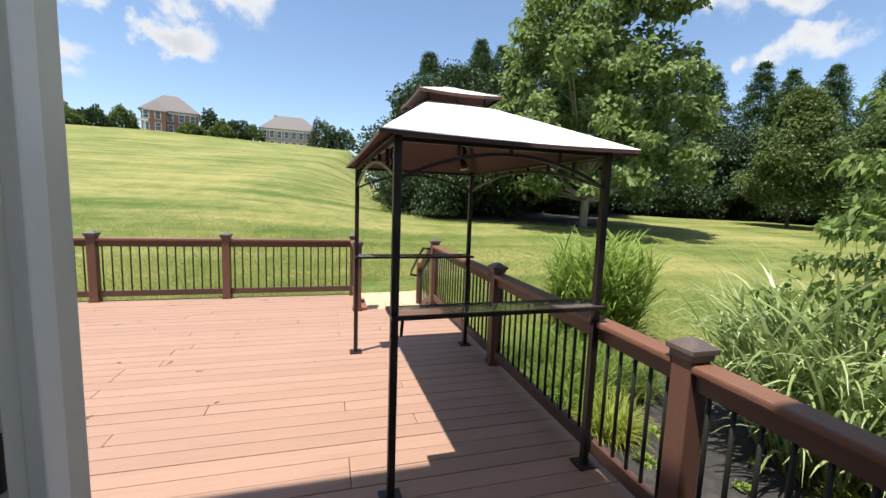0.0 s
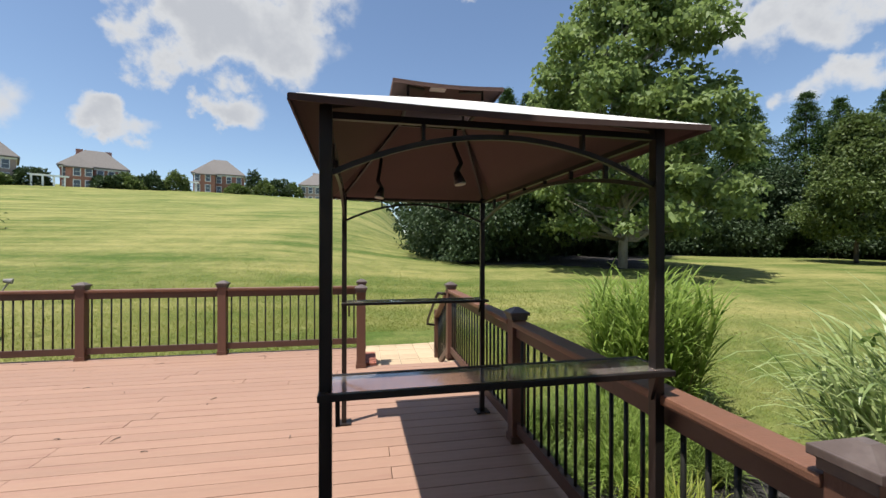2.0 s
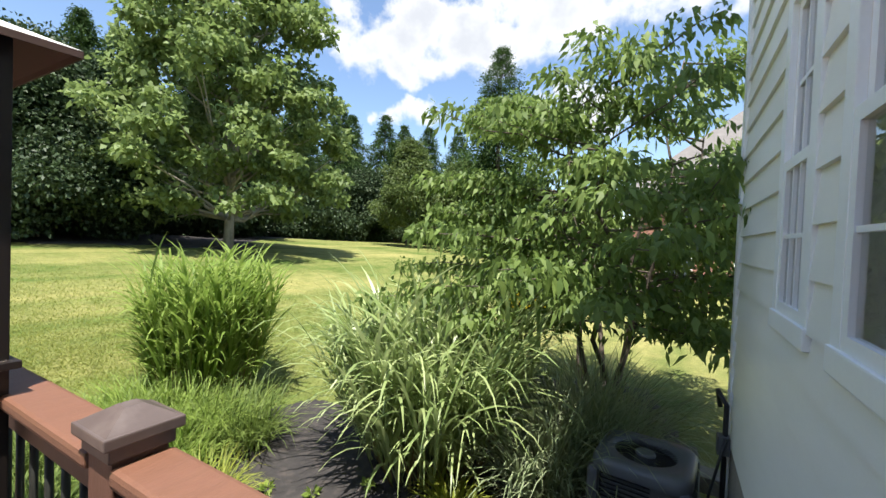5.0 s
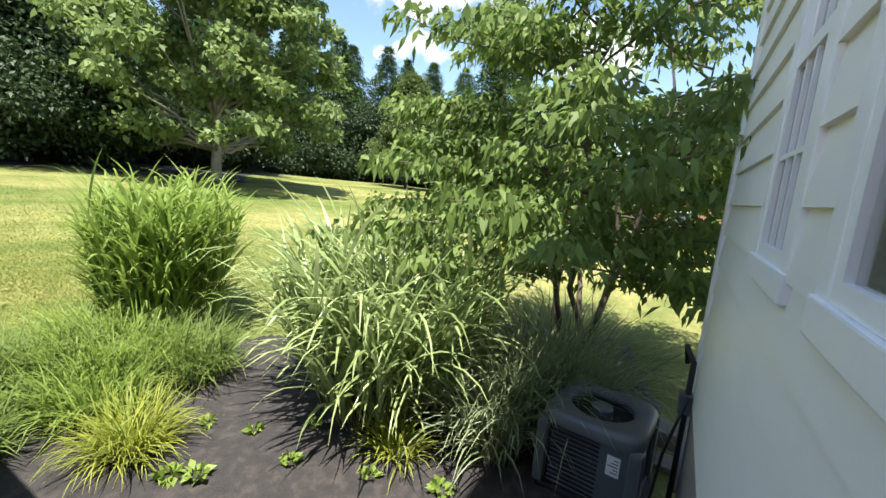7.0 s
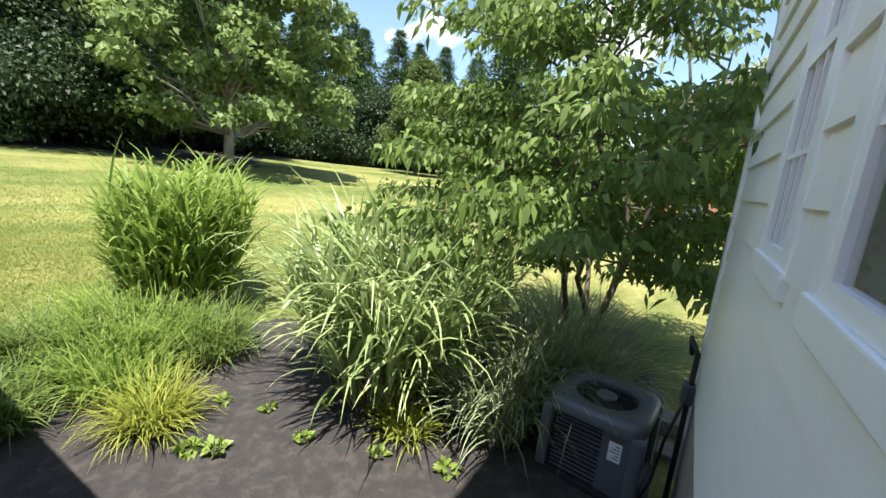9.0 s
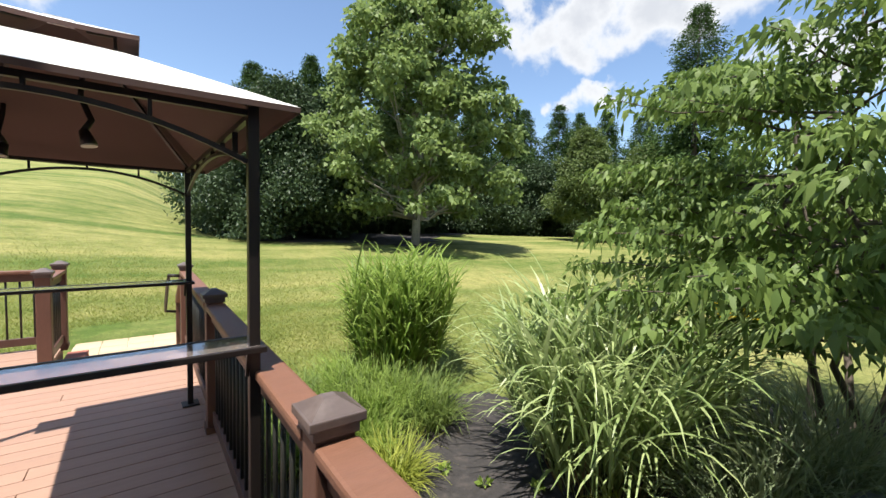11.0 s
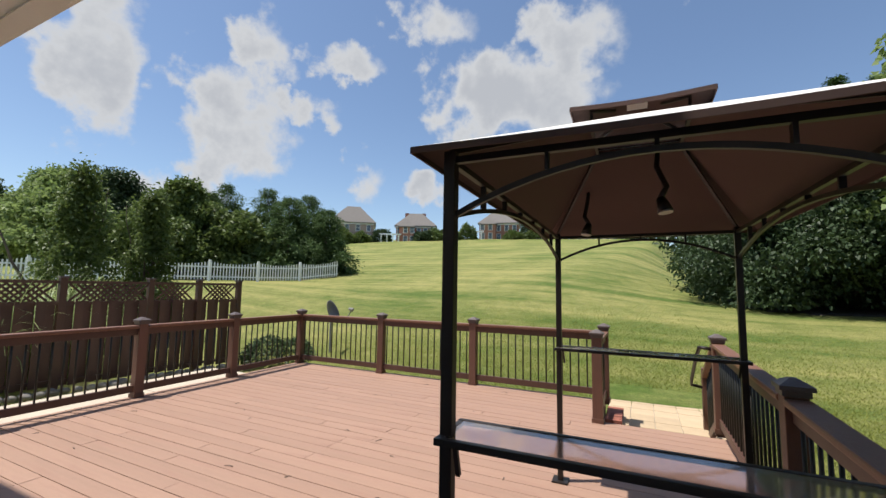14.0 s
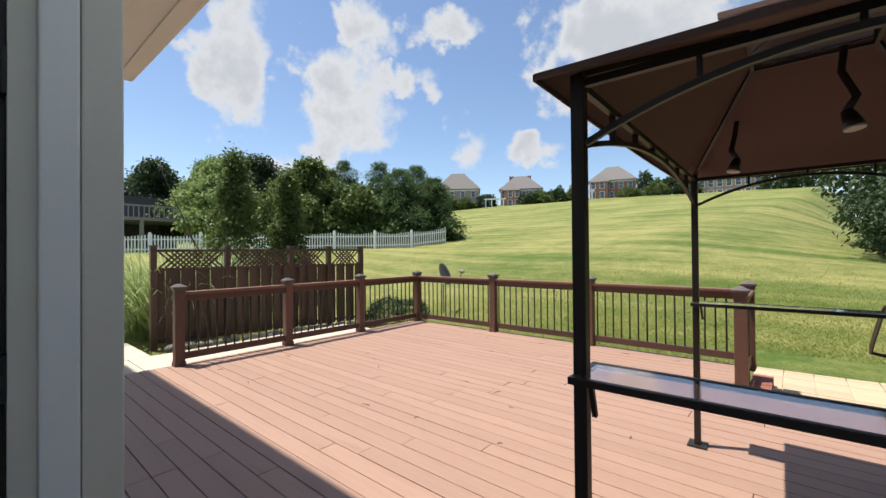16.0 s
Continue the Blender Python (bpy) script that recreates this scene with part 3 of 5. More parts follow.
# ---------- gazebo ----------
def gazebo():
    t = thing("grill_gazebo", "brown steel grill gazebo with a pale grey canvas canopy", "gazebo", at=(-0.011, 0.014, 0), rz=1.2)
    x0, x1, y0, y1 = -1.305, -0.085, -1.635, 0.57
    zb = 1.907
    s = 0.02
    for x in (x0, x1):
        for y in (y0, y1):
            bm = box(bmesh.new(), x - s, x + s, y - s, y + s, 0.006, zb + 0.03, bevel=0.004)
            p = part("post", bm, STEEL, t)
            f = part("foot_plate", box(bmesh.new(), x - 0.06, x + 0.06, y - 0.06, y + 0.06, 0.001, 0.014, bevel=0.003), STEEL, p)
    # top beams, arches and their short struts on the four sides
    for a, b in (((x0, y0), (x1, y0)), ((x0, y1), (x1, y1)), ((x0, y0), (x0, y1)), ((x1, y0), (x1, y1))):
        A, B = Vector((*a, 0)), Vector((*b, 0))
        d = (B - A).normalized()
        p0, p1 = A + d * s, B - d * s
        z = Vector((0, 0, 1))
        part("top_beam", beam(bmesh.new(), p0 + z * zb, p1 + z * zb, 0.022, 0.022), STEEL, t)
        bm = bmesh.new()
        n = 18
        arc = lambda u: 1.725 + 0.145 * (1 - (2 * u - 1) ** 2)
        pts = [p0.lerp(p1, i / n) + z * arc(i / n) for i in range(n + 1)]
        tube(bm, pts, 0.0125, 4)
        part("arch", bm, STEEL, t)
        k = 4 if (B - A).length < 1.5 else 7
        for i in range(1, k):
            u = i / k
            q = p0.lerp(p1, u)
            part("strut", beam(bmesh.new(), q + z * (arc(u) + 0.009), q + z * (zb - 0.011), 0.022, 0.012, up=d), STEEL, t)
    # roof ribs to the vent ring
    hx0, hx1, hy0, hy1, hz = -0.93, -0.50, -0.74, -0.30, 2.322
    for (ax, ay), (bx, by) in (((x0, y0), (hx0, hy0)), ((x1, y0), (hx1, hy0)), ((x0, y1), (hx0, hy1)), ((x1, y1), (hx1, hy1))):
        part("rib", beam(bmesh.new(), (ax, ay, zb + 0.03), (bx, by, hz - 0.02), 0.018, 0.018), STEEL, t)
    for a, b in (((hx0, hy0), (hx1, hy0)), ((hx0, hy1), (hx1, hy1)), ((hx0, hy0), (hx0, hy1)), ((hx1, hy0), (hx1, hy1))):
        part("vent_ring_bar", beam(bmesh.new(), (*a, hz - 0.025), (*b, hz - 0.025), 0.016, 0.016), STEEL, t)

    def canopy(rim, hole, sag, name, label):
        """A four-sided cloth roof with thickness; top pale, underside dark."""
        bm = bmesh.new()
        (rx0, rx1, ry0, ry1, rz), (qx0, qx1, qy0, qy1, qz) = rim, hole
        n, m = 14, 8
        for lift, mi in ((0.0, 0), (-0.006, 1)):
            for side in range(4):
                c = [((rx0, ry0), (rx1, ry0), (qx0, qy0), (qx1, qy0)), ((rx1, ry0), (rx1, ry1), (qx1, qy0), (qx1, qy1)),
                     ((rx1, ry1), (rx0, ry1), (qx1, qy1), (qx0, qy1)), ((rx0, ry1), (rx0, ry0), (qx0, qy1), (qx0, qy0))][side]
                rows = []
                for j in range(m + 1):
                    v = j / m
                    row = []
                    for i in range(n + 1):
                        u = i / n
                        p = Vector(c[0]).lerp(Vector(c[1]), u).lerp(Vector(c[2]).lerp(Vector(c[3]), u), v)
                        z = rz + (qz - rz) * v
                        z -= sag * math.sin(math.pi * v) * math.sin(math.pi * u) + 0.012 * math.sin(math.pi * u) * (1 - v) ** 2
                        row.append(bm.verts.new((p.x, p.y, z + lift)))
                    rows.append(row)
                for j in range(m):
                    for i in range(n):
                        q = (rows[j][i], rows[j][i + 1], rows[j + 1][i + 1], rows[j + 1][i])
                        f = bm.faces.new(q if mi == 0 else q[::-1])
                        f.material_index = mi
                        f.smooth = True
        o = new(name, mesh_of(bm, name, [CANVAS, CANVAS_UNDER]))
        o.parent = t
        tagged(o, label)
        hem = bmesh.new()
        cs = [(rx0, ry0), (rx1, ry0), (rx1, ry1), (rx0, ry1)]
        for k in range(4):
            a, b = Vector((*cs[k], 0)), Vector((*cs[(k + 1) % 4], 0))
            prev = None
            for i in range(15):
                u = i / 14
                p = a.lerp(b, u) + Vector((0, 0, rz - 0.012 * math.sin(math.pi * u) - 0.012))
                if prev:
                    beam(hem, prev, p, 0.006, 0.02)
                prev = p
        part("hem", hem, CANVAS_UNDER, o, "dark brown cloth hem")
        return o
    canopy((x0 - 0.10, x1 + 0.145, y0 - 0.10, y1 + 0.13, 1.937), (hx0, hx1, hy0, hy1, hz), -0.012, "canopy", "pale grey canvas canopy, dark brown beneath")
    canopy((hx0 - 0.09, hx1 + 0.09, hy0 - 0.10, hy1 + 0.12, 2.38), (hx0 + 0.17, hx1 - 0.17, hy0 + 0.18, hy1 - 0.18, 2.475), 0.005, "vent_canopy", "small raised vent roof")
    crown = one_box(hx0 + 0.16, hx1 - 0.16, hy0 + 0.17, hy1 - 0.17, 2.467, 2.478)
    part("vent_crown", crown, CANVAS, t)
    for a in ((hx0, hy0), (hx1, hy0), (hx0, hy1), (hx1, hy1)):
        b = ((a[0] + (hx0 + hx1) / 2) / 2, (a[1] + (hy0 + hy1) / 2) / 2)
        part("vent_bracket", tube(bmesh.new(), [(*a, hz - 0.02), (a[0], a[1], hz + 0.06), (*b, 2.415)], 0.009, 6), STEEL, t)
    # front shelf: dark frame round a tinted glass top; back shelf slatted
    for nm, sx0, sx1, sy0, sy1, z in (("front_shelf", x0 - 0.022, x1 + 0.035, y0 - 0.06, y0 + 0.16, 1.03), ("back_shelf", x0 - 0.02, x1 + 0.03, y1 - 0.10, y1 + 0.11, 1.03)):
        bm = bmesh.new()
        w = 0.022
        box(bm, sx0, sx1, sy0, sy0 + w, z - 0.022, z, bevel=0.003)
        box(bm, sx0, sx1, sy1 - w, sy1, z - 0.022, z, bevel=0.003)
        box(bm, sx0, sx0 + w, sy0 + w, sy1 - w, z - 0.022, z - 0.001, bevel=0.003)
        box(bm, sx1 - w, sx1, sy0 + w, sy1 - w, z - 0.022, z - 0.001, bevel=0.003)
        sh = part(nm, bm, STEEL, t)
        part("glass_top", one_box(sx0 + w, sx1 - w, sy0 + w, sy1 - w, z - 0.008, z - 0.002), SHELF_GLASS, sh, "tinted tempered glass panel")
        for x in (sx0 + 0.06, sx1 - 0.06):
            yy = y0 if nm == "front_shelf" else y1
            part("shelf_bracket", beam(bmesh.new(), (x, yy, z - 0.12), (x, sy0 + 0.03, z - 0.022), 0.014, 0.014), STEEL, sh)
    # two little lamps hung under the canopy
    for (lx, ly), tilt in (((-0.63, -0.62), 1), ((-1.02, 0.12), -1)):
        p = part("lamp_stem", tube(bmesh.new(), [(lx, ly, 2.20), (lx - 0.01, ly, 2.1), (lx + 0.03 * tilt, ly - 0.02, 1.99), (lx, ly - 0.03, 1.93)], 0.012, 8, 0.016), STEEL, t, smooth=True)
        part("lamp_shade", tube(bmesh.new(), [(lx, ly - 0.03, 1.935), (lx + 0.012 * tilt, ly - 0.035, 1.90), (lx + 0.02 * tilt, ly - 0.04, 1.865)], 0.02, 12, 0.036), STEEL, p, smooth=True)
        part("lamp_lens", tube(bmesh.new(), [(lx + 0.02 * tilt, ly - 0.04, 1.866), (lx + 0.021 * tilt, ly - 0.041, 1.858)], 0.033, 12), LAMP_WHITE, p, "pale lamp lens")
    return t


gazebo()

# ---------- the house ----------
def clapboards(bm, a, b, z0, z1, out, expo=0.115, holes=()):
    """Lapped siding along a wall from a to b, its courses leaning out at the bottom; holes: (u0, u1, z0, z1)."""
    a, b, out = Vector((*a, 0)), Vector((*b, 0)), Vector((*out, 0))
    d = (b - a)
    ln = d.length
    d.normalize()
    z = z0
    while z < z1 - 0.01:
        top = z + expo
        cuts = sorted({z, min(top, z1), min(z + 0.82 * expo, z1), *[h for q in holes for h in q[2:] if z + 0.002 < h < min(top, z1) - 0.002]})
        for k, (za, zb) in enumerate(zip(cuts, cuts[1:])):
            spans = [(0, ln)]
            for u0, u1, h0, h1 in holes:
                if za < h1 - 0.001 and zb > h0 + 0.001:
                    spans = [s for p, q in spans for s in ((p, min(q, u0)), (max(p, u1), q)) if s[1] - s[0] > 0.005]
            oa, ob = (0.024 - 0.019 * (w - z) / expo for w in (za, zb))
            for p, q in spans:
                P = lambda u, o, zz: a + d * u + out * o + Vector((0, 0, zz))
                v = [bm.verts.new(c) for c in (P(p, oa, za), P(q, oa, za), P(q, ob, zb), P(p, ob, zb), P(p, 0.0, za), P(q, 0.0, za), P(p, 0.0, zb), P(q, 0.0, zb))]
                bm.faces.new((v[0], v[1], v[2], v[3]))
                bm.faces.new((v[4], v[5], v[1], v[0]))
                bm.faces.new((v[4], v[0], v[3], v[6]))
                bm.faces.new((v[1], v[5], v[7], v[2]))
        z = top
    bmesh.ops.recalc_face_normals(bm, faces=bm.faces)
    return bm


def sash_window(x0, x1, z0, z1, y):
    """A white double-hung window with a six-over-six grid in the back wall."""
    t = thing("window_1", "white double-hung window with a six-pane grid in pale siding", "window", kind="structure", at=(0, y, 0))
    c = 0.085
    bm = bmesh.new()
    box(bm, x0 - c, x0, 0.0, 0.03, z0 - c * 0.2, z1 + c, bevel=0.005)
    box(bm, x1, x1 + c, 0.0, 0.03, z0 - c * 0.2, z1 + c, bevel=0.005)
    box(bm, x0, x1, 0.0, 0.029, z1, z1 + c, bevel=0.005)
    part("window_frame", bm, TRIM, t)
    part("window_sill", box(bmesh.new(), x0 - c - 0.004, x1 + c + 0.004, 0.0, 0.04, z0 - c, z0 - 0.001, bevel=0.006), TRIM, t)
    zm = z0 + (z1 - z0) * 0.47
    for nm, a, b, yy in (("lower_sash", z0, zm + 0.02, 0.012), ("upper_sash", zm - 0.02, z1, -0.012)):
        s = bmesh.new()
        w = 0.045
        box(s, x0, x1, yy - 0.015, yy + 0.015, a, a + w)
        box(s, x0, x1, yy - 0.015, yy + 0.015, b - w, b)
        box(s, x0, x0 + w, yy - 0.015, yy + 0.0148, a + w, b - w)
        box(s, x1 - w, x1, yy - 0.015, yy + 0.0148, a + w, b - w)
        o = part(nm, s, TRIM, t)
        for i in (1, 2):
            x = x0 + w + (x1 - x0 - 2 * w) * i / 3
            part("muntin", one_box(x - 0.009, x + 0.009, yy - 0.008, yy + 0.01, a + w, b - w), TRIM, o)
        zz = (a + b) / 2
        part("muntin", one_box(x0 + w, x1 - w, yy - 0.0075, yy + 0.0095, zz - 0.009, zz + 0.009), TRIM, o)
        g = part("pane", one_box(x0 + w, x1 - w, yy - 0.004, yy - 0.001, a + w, b - w), PANE, o)
        g.visible_shadow = False
    # added dark sheet in place of the unlit room behind the sashes
    part("dark_interior_sheet", one_box(x0 - 0.02, x1 + 0.02, -0.60, -0.58, z0 - 0.1, z1 + 0.1), DARK_ROOM, t)
    return t


X_CORNER = 3.45
W1, W2 = (1.55, 1.98, 1.15, 2.55), (0.10, 1.12, 1.15, 2.55)


def siding(parent, a, b, z0, z1, expo, holes=()):
    """One board after another up a wall that faces +y."""
    for k in range(math.ceil((z1 - z0) / expo - 0.05)):
        z = z0 + k * expo
        part("siding_course", clapboards(bmesh.new(), a, b, z, min(z + expo, z1), (0, 1), expo, holes), SIDING, parent)


def house():
    t = thing("house", "pale vinyl-sided house with white trim and stone base", "house", kind="structure")
    yb = -3.715
    # back wall with its two window openings
    bm = bmesh.new()
    xs = [BAY_X, W2[0], W2[1], W1[0], W1[1], X_CORNER]
    for i in range(5):
        if i in (1, 3):
            box(bm, xs[i], xs[i + 1], yb - 0.15, yb, -0.049, W1[2])
            box(bm, xs[i], xs[i + 1], yb - 0.15, yb, W1[3], 5.8)
        else:
            box(bm, xs[i], xs[i + 1], yb - 0.15, yb, -0.049, 5.8)
    part("back_wall", bm, SIDING, t)
    c = 0.085
    holes = [(w[0] - c + 0.02 - BAY_X, w[1] + c - 0.02 - BAY_X, w[2] - c, w[3] + c - 0.02) for w in (W1, W2)]
    siding(t, (BAY_X, yb), (X_CORNER, yb), -0.04, 5.8, 0.195, holes)
    part("side_wall", one_box(X_CORNER - 0.15, X_CORNER, yb - 9, yb - 0.15, -0.35, 5.8), SIDING, t)
    part("corner_board", box(bmesh.new(), X_CORNER - 0.085, X_CORNER + 0.03, yb - 0.02, yb + 0.035, -0.78, 5.8, bevel=0.004), TRIM, t)
    part("foundation", one_box(BAY_X, X_CORNER - 0.09, yb - 0.14, yb + 0.012, -1.6, -0.05), STONE, t)
    part("side_foundation", one_box(X_CORNER - 0.14, X_CORNER - 0.02, yb - 9, yb - 0.141, -1.6, -0.351), STONE, t)
    # projecting bay with the glazed door
    part("bay_front_wall", one_box(-4.0, BAY_X - 0.06, BAY_Y - 0.15, BAY_Y, -0.35, 2.55), SIDING, t)
    siding(t, (-4.0, BAY_Y), (BAY_X - 0.06, BAY_Y), 0.02, 2.55, 0.195)
    part("bay_left_wall", one_box(-4.0, -3.85, -12, BAY_Y - 0.15, -0.35, 2.55), SIDING, t)
    part("bay_corner_board", box(bmesh.new(), BAY_X - 0.06, BAY_X + 0.012, BAY_Y - 0.075, BAY_Y + 0.012, 0.0, 2.55, bevel=0.006), BEIGE, t)
    part("bay_side_header", one_box(BAY_X - 0.12, BAY_X - 0.002, -3.71, BAY_Y - 0.075, 2.2, 2.55), SIDING, t)
    # eave of the bay
    so = bmesh.new()
    box(so, -4.25, BAY_X + 0.13, BAY_Y + 0.02, BAY_Y + 0.36, 2.55, 2.57)
    part("soffit", so, BEIGE, t)
    part("fascia_board", one_box(-4.25, BAY_X + 0.13, BAY_Y + 0.36, BAY_Y + 0.385, 2.54, 2.72), BEIGE, t)
    part("gutter", box(bmesh.new(), -4.27, BAY_X + 0.14, BAY_Y + 0.386, BAY_Y + 0.49, 2.60, 2.71, bevel=0.02), BEIGE, t)
    part("bay_roof", beam(bmesh.new(), (-3.15, BAY_Y + 0.38, 2.76), (-3.15, -3.8, 3.5), 2.2, 0.05), ROOF, t)
    # main roof and upper storey that shade the deck
    part("eave", one_box(BAY_X, X_CORNER + 0.04, yb - 0.05, yb + 0.20, 5.801, 5.92), TRIM, t)
    part("main_roof", beam(bmesh.new(), (0.9, yb + 0.22, 5.97), (0.9, yb - 5.0, 8.7), 5.4, 0.08), ROOF, t)
    part("upper_storey_wall", one_box(-4.0, BAY_X - 0.001, yb - 8, yb, 2.551, 5.75), SIDING, t)
    part("wing_wall", one_box(-9.5, -4.001, yb - 8, -2.75, -0.35, 5.75), SIDING, t)
    siding(t, (-9.5, -2.75), (-4.3, -2.75), 0.02, 5.7, 0.195)
    part("upper_eave", one_box(-9.9, -3.9, -2.8, -2.40, 5.751, 5.86), TRIM, t)
    part("upper_eave", one_box(-3.899, BAY_X - 0.01, yb - 0.05, yb + 0.20, 5.751, 5.86), TRIM, t)
    part("upper_roof", beam(bmesh.new(), (-5.85, -2.38, 5.92), (-5.85, yb - 5.0, 8.6), 8.05, 0.08), ROOF, t)
    part("back_closing_wall", one_box(-4, X_CORNER, -12.9, -12.75, -1.6, 5.8), SIDING, t)


house()
sash_window(*W1, -3.72)
sash_window(*W2, -3.72)


def bay_door():
    t = thing("door_1", "glazed patio door in white casing with black hinges", "door", kind="structure")
    x = BAY_X
    y1 = BAY_Y - 0.078
    part("door_casing", box(bmesh.new(), x - 0.06, x + 0.02, y1 - 0.075, y1, 0.0, 2.2, bevel=0.006), TRIM, t)
    part("door_jamb", one_box(x - 0.10, x - 0.008, y1 - 0.125, y1 - 0.076, 0.0, 2.14), BEIGE, t)
    part("door_casing", box(bmesh.new(), x - 0.06, x + 0.02, -3.705, -3.64, 0.0, 2.2, bevel=0.006), TRIM, t)
    part("head_casing", box(bmesh.new(), x - 0.06, x + 0.019, -3.64, y1 - 0.076, 2.141, 2.2, bevel=0.006), TRIM, t)
    leaf = bmesh.new()
    a, b = -3.64, y1 - 0.127
    box(leaf, x - 0.08, x - 0.035, b - 0.09, b, 0.02, 2.13)
    box(leaf, x - 0.08, x - 0.035, a, a + 0.09, 0.02, 2.13)
    box(leaf, x - 0.08, x - 0.0352, a + 0.09, b - 0.09, 0.02, 0.22)
    box(leaf, x - 0.08, x - 0.0352, a + 0.09, b - 0.09, 2.02, 2.13)
    d = part("door_leaf", leaf, AC_DARK, t, "dark framed door leaf")
    part("pane", one_box(x - 0.062, x - 0.056, a + 0.09, b - 0.09, 0.22, 2.02), PANE, d)
    for z in (0.42, 1.06, 1.78):
        h = tube(bmesh.new(), [(x - 0.02, b - 0.002, z), (x - 0.02, b - 0.002, z + 0.11)], 0.012, 10)
        box(h, x - 0.034, x - 0.022, b - 0.05, b + 0.0, z + 0.003, z + 0.107)
        part("hinge", h, AC_DARK, d, "black hinge", smooth=False)
    # added dark sheet that gives the shade indoors behind the door glass
    part("dark_interior_sheet", one_box(x - 0.8, x - 0.78, -3.7, BAY_Y - 0.16, 0.0, 2.5), DARK_ROOM, t)


bay_door()


def pipe_run():
    t = thing("conduit", "black cable and pipe at the house corner", "conduit")
    x, y = X_CORNER - 0.16, -3.66
    part("pipe", tube(bmesh.new(), [(x, y, -1.0), (x, y, 0.25), (x + 0.02, y + 0.05, 0.33), (x + 0.09, y + 0.05, 0.33), (x + 0.11, y + 0.03, 0.2)], 0.018, 8), AC_DARK, t, smooth=True)
    part("cable", tube(bmesh.new(), [(x - 0.06, y, 0.02), (x - 0.1, y + 0.05, -0.2), (x - 0.05, y + 0.09, -0.45), (x - 0.12, y + 0.12, -0.75), (x - 0.2, y + 0.2, -0.98)], 0.011, 6), AC_DARK, t, smooth=True)
    part("junction_box", box(bmesh.new(), x - 0.05, x + 0.05, y - 0.03, y + 0.05, -0.12, 0.02, bevel=0.008), AC_METAL, t)


pipe_run()


def air_conditioner(cx, cy, z, rz):
    t = thing("air_conditioner", "dark grey outdoor air conditioner with a round top grille", "air conditioner", at=(cx, cy, z), rz=rz)
    w, h = 0.33, 0.67
    part("base_pan", box(bmesh.new(), -w - 0.02, w + 0.02, -w - 0.02, w + 0.02, 0.0, 0.06, bevel=0.02), AC_DARK, t)
    part("coil_core", box(bmesh.new(), -w + 0.03, w - 0.03, -w + 0.03, w - 0.03, 0.06, h - 0.09), AC_DARK, t)
    for i in range(13):
        zz = 0.085 + i * 0.0365
        bm = bmesh.new()
        for sx in (-1, 1):
            beam(bm, (sx * (w - 0.012), -w + 0.06, zz), (sx * (w - 0.012), w - 0.06, zz), 0.006, 0.026, up=(0.5 * sx, 0, 1))
            beam(bm, (-w + 0.06, sx * (w - 0.012), zz), (w - 0.06, sx * (w - 0.012), zz), 0.006, 0.026, up=(0, 0.5 * sx, 1))
        part("louver", bm, AC_METAL, t)
    for sx in (-1, 1):
        for sy in (-1, 1):
            part("corner_post", box(bmesh.new(), sx * w - 0.045, sx * w + 0.045, sy * w - 0.045, sy * w + 0.045, 0.06, h - 0.08, bevel=0.03), AC_METAL, t)
    top = bmesh.new()
    n = 48
    R0, R1 = 0.24, w + 0.035
    prof = lambda a: R1 / max(abs(math.cos(a)) ** 6 + abs(math.sin(a)) ** 6, 1e-6) ** (1 / 6)
    loops = []
    for k, (rr, zz) in enumerate(((1.0, h - 0.10), (1.0, h - 0.03), (0.93, h), (None, h + 0.004), (None, h - 0.06))):
        loops.append([top.verts.new(((R0 if rr is None else prof(a) * rr) * math.cos(a), (R0 if rr is None else prof(a) * rr) * math.sin(a), zz)) for a in (2 * math.pi * i / n for i in range(n))])
    for a, b in zip(loops, loops[1:]):
        for i in range(n):
            top.faces.new((a[i], a[(i + 1) % n], b[(i + 1) % n], b[i]))
    part("top_cover", top, AC_METAL, t, smooth=True)
    g = bmesh.new()
    for i in range(40):
        a = 2 * math.pi * i / 40
        d = Vector((math.cos(a), math.sin(a), 0))
        s = Vector((-d.y, d.x, 0)) * 0.05
        beam(g, d * 0.07 + Vector((0, 0, h - 0.02)), d * 0.242 + s + Vector((0, 0, h - 0.012)), 0.003, 0.004)
    part("fan_grille", g, AC_DARK, t)
    part("fan_motor", tube(bmesh.new(), [(0, 0, h - 0.09), (0, 0, h - 0.01), (0, 0, h + 0.004)], 0.085, 20, 0.07), AC_METAL, t, smooth=False)
    f = bmesh.new()
    for k in range(3):
        a = 2 * math.pi * k / 3
        d = Vector((math.cos(a), math.sin(a), 0))
        beam(f, d * 0.05 + Vector((0, 0, h - 0.13)), d * 0.24 + Vector((0, 0, h - 0.11)), 0.15, 0.004, up=(-d.y * 0.4, d.x * 0.4, 1))
    part("fan_blade", f, AC_DARK, t)
    part("side_panel", box(bmesh.new(), -w - 0.006, -w + 0.012, -w + 0.03, -0.09, 0.07, h - 0.10, bevel=0.003), AC_METAL, t, "plain grey access panel")
    lab = part("label_plate", one_box(-w - 0.0095, -w - 0.0065, -0.235, -0.145, h - 0.32, h - 0.17), PAPER, t, "white printed label")
    for i in range(5):
        part("print_bar", one_box(-w - 0.011, -w - 0.0096, -0.225, -0.225 + 0.03 + 0.04 * ((i * 7) % 3) / 2, h - 0.20 - i * 0.024, h - 0.193 - i * 0.024), INK, lab)
    part("label_plate", one_box(-0.20, -0.10, -w - 0.006, -w - 0.003, h - 0.42, h - 0.20), PAPER, t, "white printed label")
    return t


